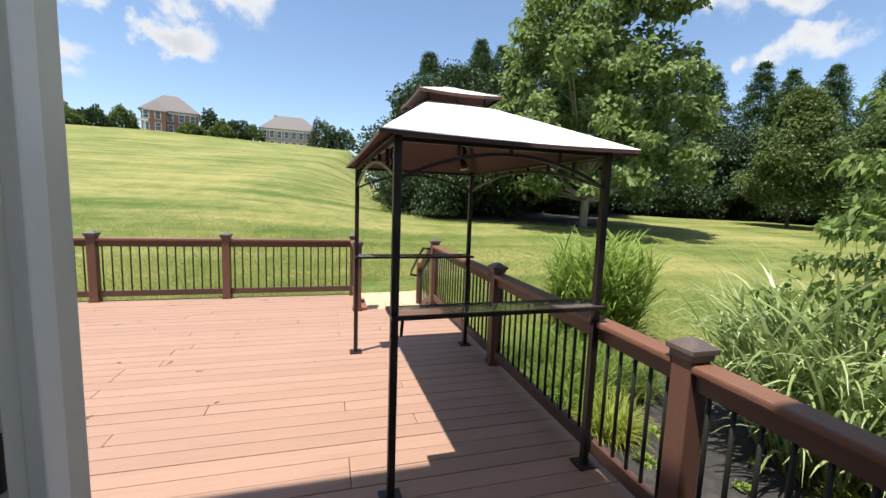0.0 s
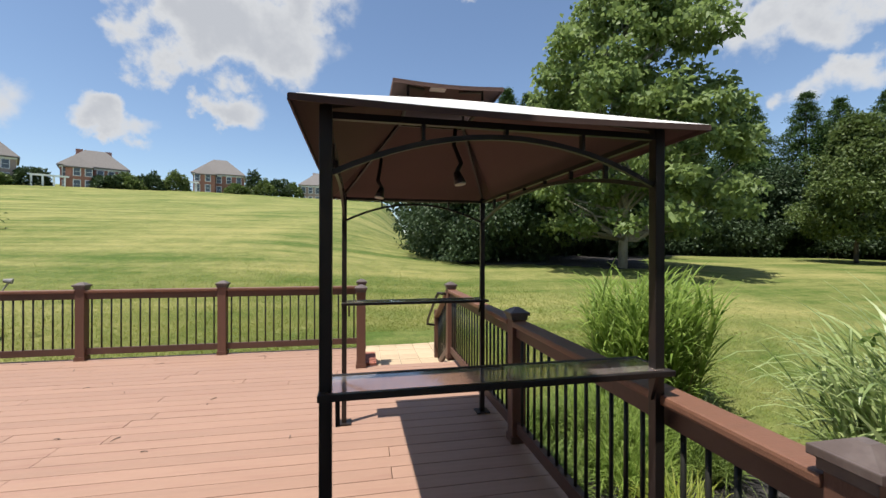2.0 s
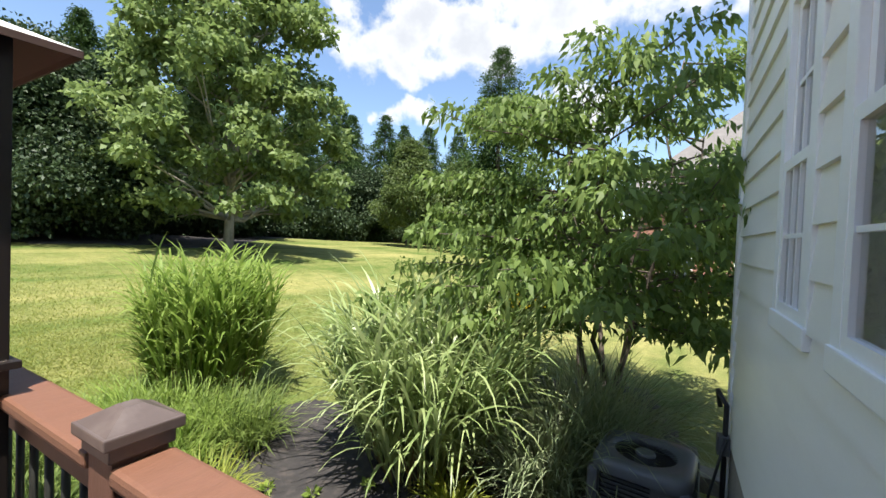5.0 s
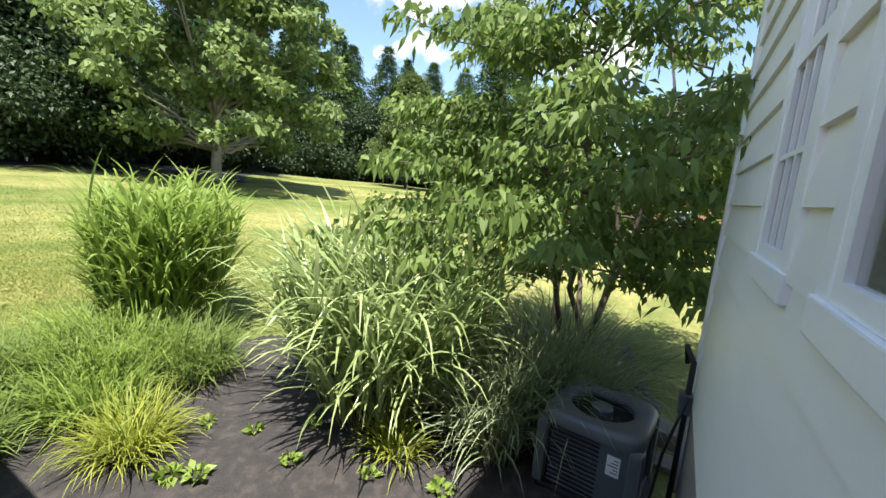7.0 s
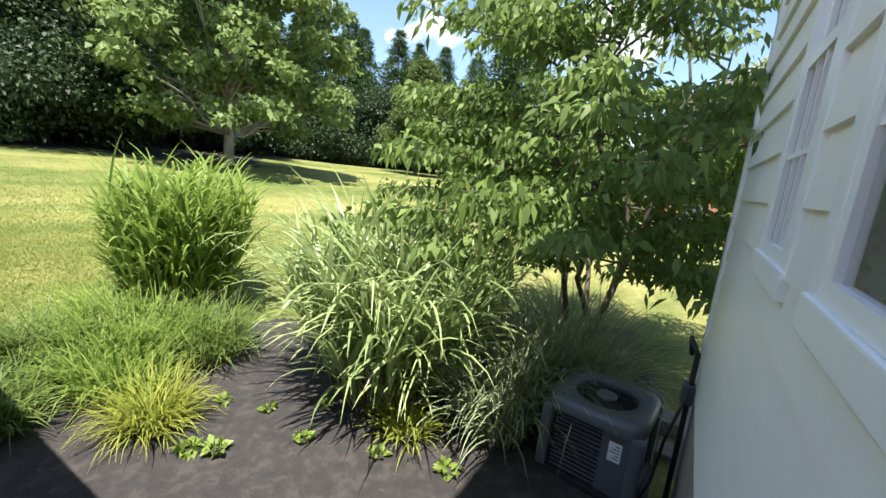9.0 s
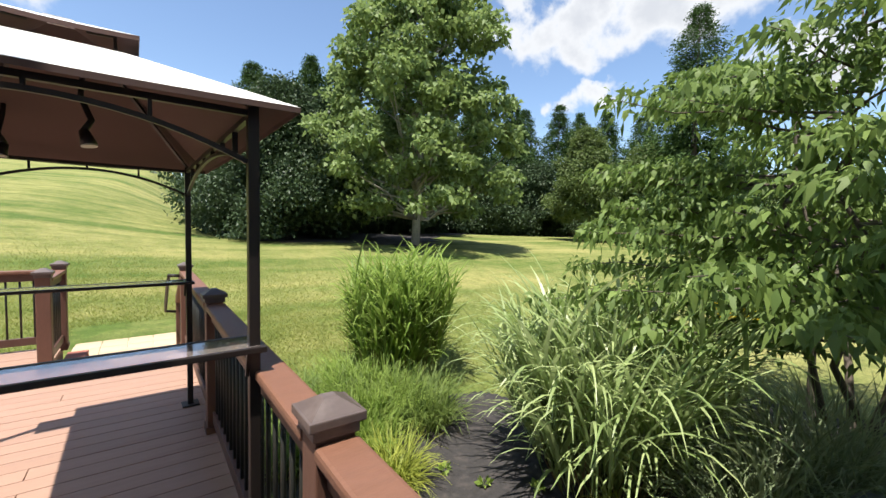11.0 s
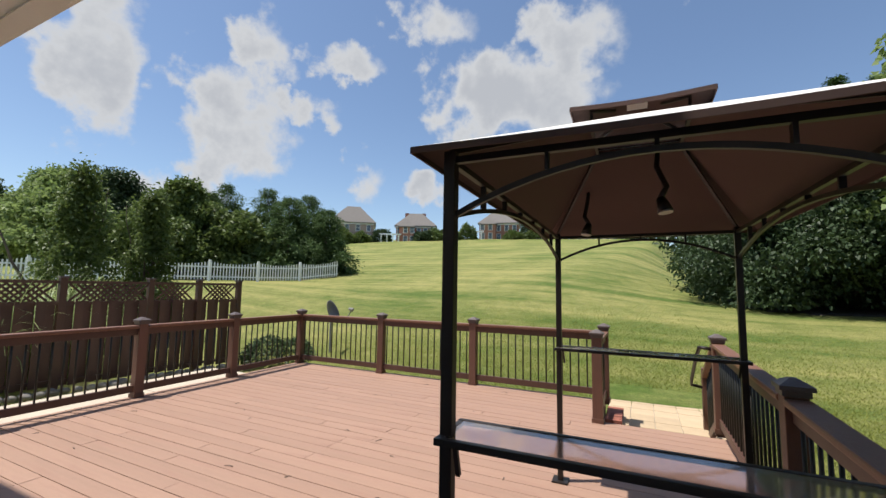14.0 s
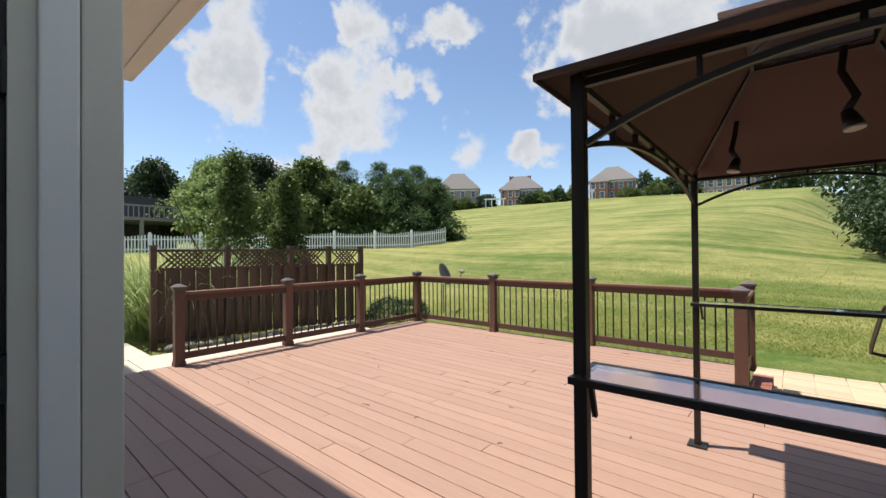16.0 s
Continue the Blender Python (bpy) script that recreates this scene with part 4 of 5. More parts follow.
air_conditioner(3.38, -3.13, gz(3.38, -3.13) + 0.03, -6)

# ---------- trees ----------
def limb_points(rng, a, b, wander, n=6):
    a, b = np.array(a, float), np.array(b, float)
    pts = [a + (b - a) * i / (n - 1) for i in range(n)]
    for i in range(1, n - 1):
        pts[i] = pts[i] + rng.normal(size=3) * wander
    return [Vector(p) for p in pts]


def broad_tree(name, label, x, y, height, radius, bare, leaf, leaf_len, n_leaves, seed, bark=BARK, clumps=60, trunk_r=0.16, shape=1.0, droop=0.3, leaf_w=0.6, clump_r=0.22, group="", stems=1, flat=0.7, scatter=0.12, profile=None):
    """A tapered trunk with limbs, and leaves gathered in clumps along them, with gaps between."""
    rng = np.random.default_rng(seed)
    z = gz(x, y)
    t = thing(name, label, "tree", group, at=(x, y, z - 0.05))
    bm = bmesh.new()
    for s in range(stems):
        off = rng.normal(size=2) * (0.12 if stems > 1 else 0)
        tube(bm, limb_points(rng, (off[0], off[1], 0), (off[0] * 6 + rng.normal() * 0.2, off[1] * 6 + rng.normal() * 0.2, height * 0.9), 0.05 * height / 8, 9), trunk_r, 10, trunk_r * 0.1)
    centres, radii = [], []
    limbs = max(10, clumps // 4)
    for i in range(clumps):
        u = (i + rng.uniform()) / clumps
        zz = bare + (height - bare) * (0.04 + 0.96 * u)
        env = max(0.12, math.sin(math.pi * min(1, 0.22 + 0.78 * u) ** shape)) * radius * (1 - 0.25 * u)
        if profile:
            env = radius * float(np.interp(u, *zip(*profile)))
        a = rng.uniform(0, 2 * math.pi)
        rr = env * math.sqrt(rng.uniform(0.1, 1.0)) * rng.uniform(0.8, 1.12)
        c = np.array([math.cos(a) * rr, math.sin(a) * rr, zz + rng.normal() * 0.02 * height])
        centres.append(c)
        radii.append(clump_r * radius * rng.uniform(0.65, 1.35))
        if i % max(1, clumps // limbs) == 0:
            h0 = max(0.2 if stems > 1 else bare * 0.9 + 0.3, zz - rr * rng.uniform(0.4, 0.9))
            tube(bm, limb_points(rng, (0, 0, h0), c, 0.03 * radius, 5), trunk_r * (0.42 - 0.25 * u), 6, 0.008)
    part("trunk", bm, bark, t, smooth=True)
    per = rng.choice(clumps, n_leaves, p=np.array(radii) ** 2 / np.sum(np.array(radii) ** 2))
    d = unit(rng.normal(size=(n_leaves, 3)))
    rad = np.array(radii)[per] * rng.uniform(0.25, 1.0, n_leaves) ** 0.5
    pos = np.array(centres)[per] + d * rad[:, None] * np.array([1.15, 1.15, flat])
    pos += rng.normal(size=(n_leaves, 3)) * scatter
    pos[:, 2] = np.maximum(pos[:, 2], 0.25)
    me = leaves_mesh("crown", pos, leaf_len, leaf_len * leaf_w, leaf, rng, outward=d * 0.8, droop=droop, simple=stems < 4)
    o = new("crown", me)
    o.parent = t
    return t


def conifer(name, label, x, y, height, radius, seed, n=14000, leaf=LEAF_CON, bare=0.3, group="conifers", size=0.30, blunt=0.0):
    """A leader with whorls of drooping boughs, clothed in needle sprays."""
    rng = np.random.default_rng(seed)
    z = gz(x, y)
    t = thing(name, label, "tree", group, at=(x, y, z - 0.05))
    bm = tube(bmesh.new(), [(0, 0, 0), (0.03, 0, height * 0.5), (0, 0, height * 0.97)], 0.02 * height, 8, 0.01)
    whorls = int(height * 2.6)
    per = max(1, n // (whorls * 8))
    pos, out, sizes = [], [], []
    for i in range(whorls):
        u = (i + rng.uniform(-0.3, 0.3)) / whorls
        zz = bare + (height - bare) * max(0, u)
        r = radius * ((1 - u) ** (1.0 - 0.6 * blunt)) * rng.uniform(0.6, 1.2) + 0.05
        a0 = rng.uniform(0, 6.28)
        for k in range(8):
            a = a0 + k * 0.785 + rng.normal() * 0.2
            rr = r * rng.uniform(0.7, 1.12)
            s = rng.uniform(0.12, 1, per) ** 0.7
            d = np.array([math.cos(a), math.sin(a), 0])
            p = d[None] * (rr * s)[:, None]
            p[:, 2] = zz + rr * 0.18 * s - rr * 0.38 * s ** 2
            p += rng.normal(size=(per, 3)) * (0.10 + 0.10 * rr * 0.4)
            pos.append(p)
            out.append(np.repeat(d[None], per, 0))
            sizes.append(np.full(per, size * (1.12 - 0.75 * max(0, u))))
            if k % 4 == 0 and i % 3 == 0:
                tube(bm, [(0, 0, zz), tuple(d * rr * 0.9 + np.array([0, 0, zz - 0.1 * rr]))], 0.03, 4, 0.006)
    part("trunk", bm, BARK, t)
    me = leaves_mesh("crown", np.concatenate(pos), np.concatenate(sizes), np.concatenate(sizes) * 0.34, leaf, rng, outward=np.concatenate(out) * 1.3, droop=0.25, spread=0.7)
    o = new("crown", me)
    o.parent = t
    return t


# the large sycamore and its neighbours on the far side of the lawn
broad_tree("sycamore_tree", "tall bright green sycamore with a pale trunk", 10.7, 14.2, 13.3, 5.0, 1.2, LEAF_SYC, 0.27, 36000, 11, bark=PALE_BARK, clumps=300, trunk_r=0.22, leaf_w=0.8, clump_r=0.10, flat=0.33, scatter=0.12, profile=((0, 0.8), (0.12, 1.12), (0.4, 0.97), (0.7, 0.78), (0.9, 0.58), (1, 0.25)))
broad_tree("holly_tree", "broad dark glossy evergreen tree at the lawn edge", 5.6, 19.3, 7.5, 4.3, 0.4, LEAF_DARK, 0.2, 100000, 12, scatter=0.25, clumps=150, trunk_r=0.25, shape=0.75, clump_r=0.2)
broad_tree("maple_tree", "dark leafy tree behind the sycamore", 8.3, 23.5, 8.5, 4.6, 0.5, LEAF_DARK, 0.32, 36000, 13, clumps=110, trunk_r=0.2, clump_r=0.22)
broad_tree("oak_tree", "dark leafy tree in the shaded wood", 17.0, 25.0, 8.0, 4.6, 0.5, LEAF_DARK, 0.34, 30000, 14, clumps=100, trunk_r=0.2, clump_r=0.24)
ROW = [(10.3, 29, 12.5, 2.9), (13, 31, 13, 3.0), (15.5, 34, 14, 3.2), (18.5, 32, 13.6, 3.0), (21.2, 33.5, 14.6, 3.0), (23.6, 32.5, 15.4, 3.0), (26.2, 33.5, 14.4, 3.0), (28.5, 31.5, 14.0, 3.0), (31, 33, 15.0, 3.1),
       (33.5, 30, 14.2, 3.2), (36, 30.5, 13.6, 3.2), (38.5, 27.5, 14.0, 3.2), (41, 26.5, 13.2, 3.2), (43.5, 24.5, 13.6, 3.4), (46, 21.5, 13.4, 3.4), (48.5, 18, 12.6, 3.4), (6.5, 31, 11.5, 3.2)]
for i, (x, y, h, r) in enumerate(ROW):
    conifer("spruce_tree", "dark green spruce in the row behind the lawn", x, y, h + 1.3, r * 1.5, 40 + i, n=26000, size=0.46, blunt=0.45)
for i, (x, y) in enumerate(((12.5, 26.5), (15.5, 28.5), (20, 29.5), (22.5, 29), (25, 30), (28.5, 28.5), (31.5, 27.5), (34, 26.5), (37, 24.5), (39.5, 22), (42, 19.5), (7.5, 26), (5.2, 25), (44, 15.5), (3.6, 23.8))):
    broad_tree("understorey_tree", "low dark undergrowth tree in the shaded wood", x, y, 5.7 + (i * 7 % 5) * 0.5, 3.2, 0.1, LEAF_DARK, 0.28, 11000, 300 + i, clumps=36, trunk_r=0.1, clump_r=0.34, group="undergrowth at the wood's edge")
broad_tree("young_tree", "rounded olive-green young tree on the lawn", 29.0, 17.2, 8.9, 3.3, 1.7, LEAF_YEW, 0.24, 26000, 15, clumps=130, trunk_r=0.13, shape=0.95, clump_r=0.2)
conifer("cypress_tree", "tall full conifer standing above the neighbour's trees", 29.5, 9.2, 16.5, 4.2, 60, n=26000, size=0.45, blunt=0.7)
for i, (x, y, h, r) in enumerate(((37, 16, 8.5, 4.0), (43, 11, 8.0, 4.2), (36, 4, 6.0, 3.4), (25.5, 1.0, 4.0, 2.2))):
    broad_tree("shade_tree", "leafy green tree beside the neighbouring house", x, y, h, r, 0.8, LEAF_DARK if i % 2 else LEAF_YEW, 0.34, 14000, 70 + i, clumps=60, trunk_r=0.18, clump_r=0.26)

# the dogwood beside the house corner
def dogwood(x, y, height, seed):
    """Several stems that fan out, with level tiers of branches and leaves hanging in sprays along them."""
    rng = np.random.default_rng(seed)
    t = thing("dogwood_tree", "multi-stemmed dogwood with drooping bright green leaves", "tree", at=(x, y, gz(x, y) - 0.05))
    bm = bmesh.new()
    pos, out = [], []
    for k in range(6):
        a = k * 1.05 + rng.normal() * 0.2
        top = np.array([math.cos(a) * rng.uniform(0.5, 1.3), math.sin(a) * rng.uniform(0.5, 1.3), height * rng.uniform(0.72, 0.98)])
        stem = limb_points(rng, (math.cos(a) * 0.12, math.sin(a) * 0.12, 0), top, 0.10, 8)
        tube(bm, stem, 0.045, 8, 0.008)
        for b in range(27):
            f = rng.uniform(0.3, 1.0)
            q = f * (len(stem) - 1)
            i = min(int(q), len(stem) - 2)
            p = np.array(stem[i].lerp(stem[i + 1], q - i))
            u = p[2] / height
            az = a + rng.normal() * 1.0
            reach = float(np.interp(u, (0.1, 0.3, 0.5, 0.75, 1.0), (1.6, 2.5, 2.2, 1.7, 0.9))) * rng.uniform(0.55, 1.15)
            d = np.array([math.cos(az), math.sin(az), 0])
            tip = p + d * reach + np.array([0, 0, rng.uniform(-0.05, 0.35)])
            limb = limb_points(rng, p, tip, 0.05, 5)
            tube(bm, limb, 0.016, 5, 0.003)
            side = np.array([-d[1], d[0], 0])
            n = int(70 + 85 * reach)
            v = rng.uniform(0.22, 1.04, n)
            w = rng.normal(size=n) * 0.34 * (1.12 - v) ** 0.5 * min(1.0, reach)
            c = p + (tip - p) * v[:, None] + side * w[:, None]
            c[:, 2] += rng.normal(size=n) * 0.045 + 0.10 * np.sin(v * 3) - 0.10 * np.abs(w)
            pos.append(c)
            out.append(d * 0.7 + side * np.sign(w)[:, None] * 0.8)
    part("trunk", bm, BARK, t, smooth=True)
    pos, out = np.concatenate(pos), np.concatenate(out)
    pos[:, 2] = np.maximum(pos[:, 2], 0.3)
    o = new("crown", leaves_mesh("crown", pos, 0.105, 0.054, LEAF_DOG, rng, outward=out, droop=0.85, simple=False))
    o.parent = t


dogwood(5.5, -2.4, 5.1, 21)

# trees and shrubs behind the picket fence
for i, (x, y, h, r) in enumerate(((-24.5, 19.5, 7.0, 3.2), (-28.0, 20.5, 8.0, 3.2), (-31, 19, 8.6, 3.4), (-34, 17, 8.2, 3.4), (-26, 23, 7.4, 3.0), (-22.2, 21.0, 5.8, 2.6), (-29.5, 16.5, 7.4, 3.0))):
    conifer("white_pine", "dense dark pine behind the white picket fence", x, y, h * 0.9, r, 90 + i, n=20000, leaf=LEAF_PINE, size=0.32, blunt=0.7)
for i, (x, y, h, r, leaf) in enumerate(((-29.5, 14.6, 6.6, 3.4, LEAF_YEW), (-26.6, 17.2, 4.6, 2.4, LEAF_YEW), (-34.5, 10.0, 6.6, 3.0, LEAF_SYC), (-44, 13.0, 8.6, 4.2, LEAF_SYC), (-41, 16.0, 9.0, 4.2, LEAF_DARK), (-50, 4, 8.4, 4.0, LEAF_SYC), (-48, 9, 8.6, 4.0, LEAF_DARK))):
    broad_tree("garden_tree", "leafy garden tree behind the white picket fence", x, y, h, r, 0.6, leaf, 0.32, 18000, 100 + i, clumps=80, trunk_r=0.14, clump_r=0.25)
for i, (x, y, h, r) in enumerate(((-13.6, 2.4, 4.5, 1.1), (-13.2, 3.9, 4.1, 0.9))):
    broad_tree("crape_myrtle", "upright feathery shrub behind the privacy screen", x, y, h, r, 0.3, LEAF_YEW, 0.11, 9000, 120 + i, clumps=80, trunk_r=0.05, shape=0.6, clump_r=0.17, stems=3, flat=1.3, scatter=0.08)


# ---------- grasses ----------
def grass_clump(name, label, x, y, height, base_r, n, width, mat, seed, lean=0.55, droop=0.5, rows=7, category="ornamental grass", dead=0, z=None):
    """Arching blades from a crowded foot; each a tapering strip that rises, leans out and droops."""
    rng = np.random.default_rng(seed)

    def blades(n, mat, nm, hk, wk):
        a = rng.uniform(0, 2 * np.pi, n)
        r0 = base_r * np.sqrt(rng.uniform(0, 1, n))
        foot = np.stack([np.cos(a) * r0, np.sin(a) * r0, np.zeros(n)], 1)
        a2 = a + rng.normal(size=n) * 1.0
        out = np.stack([np.cos(a2), np.sin(a2), np.zeros(n)], 1)
        ln = height * hk * rng.uniform(0.45, 1.12, n)
        th = lean * rng.uniform(0.1, 1.25, n) * (0.25 + 0.75 * r0 / base_r) + np.abs(rng.normal(size=n)) * 0.07
        bend = droop * rng.uniform(0.25, 1.35, n) * 1.9
        side = np.stack([-np.sin(a2), np.cos(a2), np.zeros(n)], 1)
        tw = rng.normal(size=(n, 1)) * 0.6
        V = np.empty((n, rows, 2, 3))
        c = foot.copy()
        for k in range(rows):
            s = k / (rows - 1)
            w = width * wk * (0.55 + 0.9 * s - 1.42 * s ** 2.2) * rng.uniform(0.9, 1.1, n)
            w = np.maximum(w, 0.0012)[:, None] * 0.5
            sd = unit(side + out * tw * s)
            V[:, k, 0] = c - sd * w
            V[:, k, 1] = c + sd * w
            ang = th + bend * ((k + 0.5) / (rows - 1)) ** 1.9
            step = (ln / (rows - 1))[:, None]
            c = c + out * np.sin(ang)[:, None] * step + np.array([0, 0, 1.0]) * np.cos(ang)[:, None] * step
            c[:, 2] = np.maximum(c[:, 2], 0.01)
        return strips_mesh(nm, V, rows, mat)
    t = thing(name, label, category, at=(x, y, (gz(x, y) if z is None else z) + 0.02))
    o = new("tuft", blades(n, mat, "tuft", 1.0, 1.0))
    o.parent = t
    if dead:
        o = new("dry_growth", blades(dead, DEAD, "dry_growth", 0.55, 0.7))
        o.parent = t
        tagged(o, "dry tan stalks at the foot")
    return t


def cane_clump(name, label, x, y, height, base_r, stems, mat, seed, leaf=0.8, width=0.034, per=9, splay=0.22, arch=1.5, rows=8):
    """Upright canes from a crowded foot, each with broad strap leaves that rise, arch over and hang."""
    rng = np.random.default_rng(seed)
    t = thing(name, label, "ornamental grass", at=(x, y, gz(x, y) + 0.02))
    a = rng.uniform(0, 2 * np.pi, stems)
    r0 = base_r * np.sqrt(rng.uniform(0, 1, stems))
    foot = np.stack([np.cos(a) * r0, np.sin(a) * r0, np.zeros(stems)], 1)
    lean = splay * (0.2 + r0 / base_r) * rng.uniform(0.4, 1.2, stems)
    way = np.stack([np.cos(a) * np.sin(lean), np.sin(a) * np.sin(lean), np.cos(lean)], 1)
    tall = height * rng.uniform(0.55, 1.0, stems)
    side = unit(np.cross(way, rng.normal(size=(stems, 3))))
    V = np.empty((stems, 4, 2, 3))
    for k in range(4):
        c = foot + way * (tall * k / 3 * 0.9)[:, None]
        V[:, k, 0], V[:, k, 1] = c - side * 0.006 * (1 - 0.2 * k), c + side * 0.006 * (1 - 0.2 * k)
    o = new("canes", strips_mesh("canes", V, 4, mat))
    o.parent = t
    n = stems * per
    who = np.repeat(np.arange(stems), per)
    u = rng.uniform(0.05, 0.92, n)
    c = foot[who] + way[who] * (tall[who] * u)[:, None]
    az = a[who] + rng.normal(size=n) * 1.25
    out = np.stack([np.cos(az), np.sin(az), np.zeros(n)], 1)
    side = np.stack([-np.sin(az), np.cos(az), np.zeros(n)], 1)
    ln = leaf * rng.uniform(0.55, 1.25, n)
    th = rng.uniform(0.12, 0.5, n)
    bend = arch * rng.uniform(0.25, 1.3, n)
    tw = rng.normal(size=(n, 1)) * 0.7
    wide = width * rng.uniform(0.6, 1.2, n)
    V = np.empty((n, rows, 2, 3))
    for k in range(rows):
        q = k / (rows - 1)
        w = np.maximum(wide * (0.5 + 1.25 * q - 1.7 * q ** 2.4), 0.0012)[:, None] * 0.5
        sd = unit(side + out * tw * q)
        V[:, k, 0], V[:, k, 1] = c - sd * w, c + sd * w
        ang = th + bend * ((k + 0.5) / (rows - 1)) ** 1.6
        c = c + (out * np.sin(ang)[:, None] + np.array([0, 0, 1.0]) * np.cos(ang)[:, None]) * (ln / (rows - 1))[:, None]
        c[:, 2] = np.maximum(c[:, 2], 0.01)
    o = new("leaves", strips_mesh("leaves", V, rows, mat))
    o.parent = t
    m = 160
    a = rng.uniform(0, 2 * np.pi, m)
    r0 = base_r * np.sqrt(rng.uniform(0.2, 1, m))
    c = np.stack([np.cos(a) * r0, np.sin(a) * r0, np.zeros(m)], 1)
    end = c * 1.25 + np.stack([np.zeros(m), np.zeros(m), rng.uniform(0.3, 0.8, m)], 1) + rng.normal(size=(m, 3)) * 0.08
    side = unit(rng.normal(size=(m, 3))) * 0.008
    V = np.stack([np.stack([c - side, c + side], 1), np.stack([end - side * 0.4, end + side * 0.4], 1)], 1)
    o = new("dry_stalks", strips_mesh("dry_stalks", V, 2, DEAD))
    o.parent = t
    tagged(o, "dry tan stalks at the foot")


cane_clump("tall_grass", "tall bright green ornamental grass clump in the sun", 2.82, 2.25, 1.75, 0.62, 210, BLADE_A, 31, leaf=0.75, width=0.042, per=10, splay=0.15, arch=1.5)
cane_clump("silver_grass", "broad arching silver grass clump with pale striped blades", 3.3, -1.05, 1.6, 0.6, 170, BLADE_B, 32, leaf=1.1, width=0.044, per=10, splay=0.42, arch=1.9)
grass_clump("striped_grass", "low variegated grass clump beside the air conditioner", 3.75, -2.3, 1.3, 0.35, 800, 0.022, BLADE_V, 33, lean=0.5, droop=0.95)
grass_clump("striped_grass", "low variegated grass clump beside the air conditioner", 3.3, -2.28, 1.0, 0.28, 420, 0.024, BLADE_V, 35, lean=0.5, droop=0.95)
grass_clump("striped_grass", "low variegated grass clump under the dogwood", 4.25, -2.6, 1.35, 0.45, 900, 0.022, BLADE_V, 34, lean=0.5, droop=0.95)
for i, (x, y, h, r, n) in enumerate(((1.95, 1.35, 0.8, 0.42, 800), (2.4, 0.95, 0.75, 0.4, 800), (1.4, 1.7, 0.7, 0.4, 700), (1.55, 0.85, 0.65, 0.35, 700), (0.85, 1.75, 0.6, 0.35, 600), (0.7, 0.9, 0.55, 0.3, 600), (2.0, 2.0, 0.7, 0.4, 600))):
    grass_clump("liriope", "low green sedge clump at the edge of the mulch", x, y, h, r, n, 0.018, BLADE_L if i % 3 else BLADE_A, 140 + i, lean=0.7, droop=0.8, rows=5)
grass_clump("golden_sedge", "small golden yellow sedge clump on the mulch", 1.5, 0.05, 0.55, 0.2, 620, 0.014, BLADE_G, 150, lean=0.9, droop=0.9, rows=5)
grass_clump("golden_sedge", "small golden yellow sedge clump on the mulch", 2.75, -1.65, 0.4, 0.16, 200, 0.02, BLADE_G, 151, lean=0.9, droop=0.9, rows=5)
grass_clump("zebra_grass", "pale banded grass clump beside the privacy screen", -11.0, -0.1, 2.1, 0.6, 1300, 0.03, BLADE_B, 152, lean=0.6, droop=0.8)
grass_clump("zebra_grass", "pale banded grass clump beside the privacy screen", -11.6, 1.2, 2.0, 0.6, 1000, 0.03, BLADE_B, 153, lean=0.6, droop=0.8)


def seedling(x, y, s, seed):
    rng = np.random.default_rng(seed)
    n = 26
    a = rng.uniform(0, 6.28, n)
    d = np.stack([np.cos(a), np.sin(a), rng.uniform(0.3, 1.1, n)], 1)
    me = leaves_mesh("leaves", d * s * 0.25, s * 0.7, s * 0.45, BLADE_A, rng, outward=d * 2, droop=0.2)
    t = thing("seedling", "small yellow-green seedling on the dark mulch", "seedling", "seedlings on the mulch", at=(x, y, gz(x, y) + 0.04))
    o = new("leaves", me)
    o.parent = t


for i, (x, y, s) in enumerate(((2.02, -0.10, 0.10), (2.2, -0.50, 0.10), (2.57, -0.84, 0.10), (2.12, -1.07, 0.11), (2.36, -1.68, 0.11), (1.5, -0.5, 0.14), (1.62, -0.66, 0.14), (2.56, -2.2, 0.13))):
    seedling(x, y, s, 160 + i)


def shrub(name, label, x, y, h, r, mat, seed, n=5000, leaf=0.12, group=""):
    rng = np.random.default_rng(seed)
    d = unit(rng.normal(size=(n, 3)))
    d[:, 2] = np.abs(d[:, 2])
    lump = 1 + 0.22 * np.sin(d[:, 0] * 5 + seed) * np.cos(d[:, 1] * 4 + seed * 2)
    p = d * (rng.uniform(0.45, 1, n) ** 0.4 * lump)[:, None] * np.array([r, r, h])
    t = thing(name, label, "shrub", group, at=(x, y, gz(x, y)))
    part("stems", tube(bmesh.new(), [(0, 0, -0.1), (0.02, 0, h * 0.6)], 0.04 * r + 0.02, 6, 0.01), BARK, t)
    o = new("foliage", leaves_mesh("foliage", p, leaf, leaf * 0.6, mat, rng, outward=d, droop=0.1))
    o.parent = t


shrub("yellow_bush", "bright yellow flowering bush near the neighbour's wall", 13.5, 1.2, 0.9, 0.7, FLOWER, 170, 1800, 0.12)
shrub("boxwood", "small dark green shrub beyond the railing", -8.6, 4.4, 0.5, 0.9, LEAF_DARK, 171, 2500, 0.08)
shrub("boxwood", "green shrub in front of the neighbour's wall", 15.5, 0.2, 1.0, 1.1, LEAF_YEW, 172, 2500, 0.14)
shrub("boxwood", "green shrub in front of the neighbour's wall", 17.5, -1.5, 1.3, 1.3, LEAF_DARK, 173, 2500, 0.14)

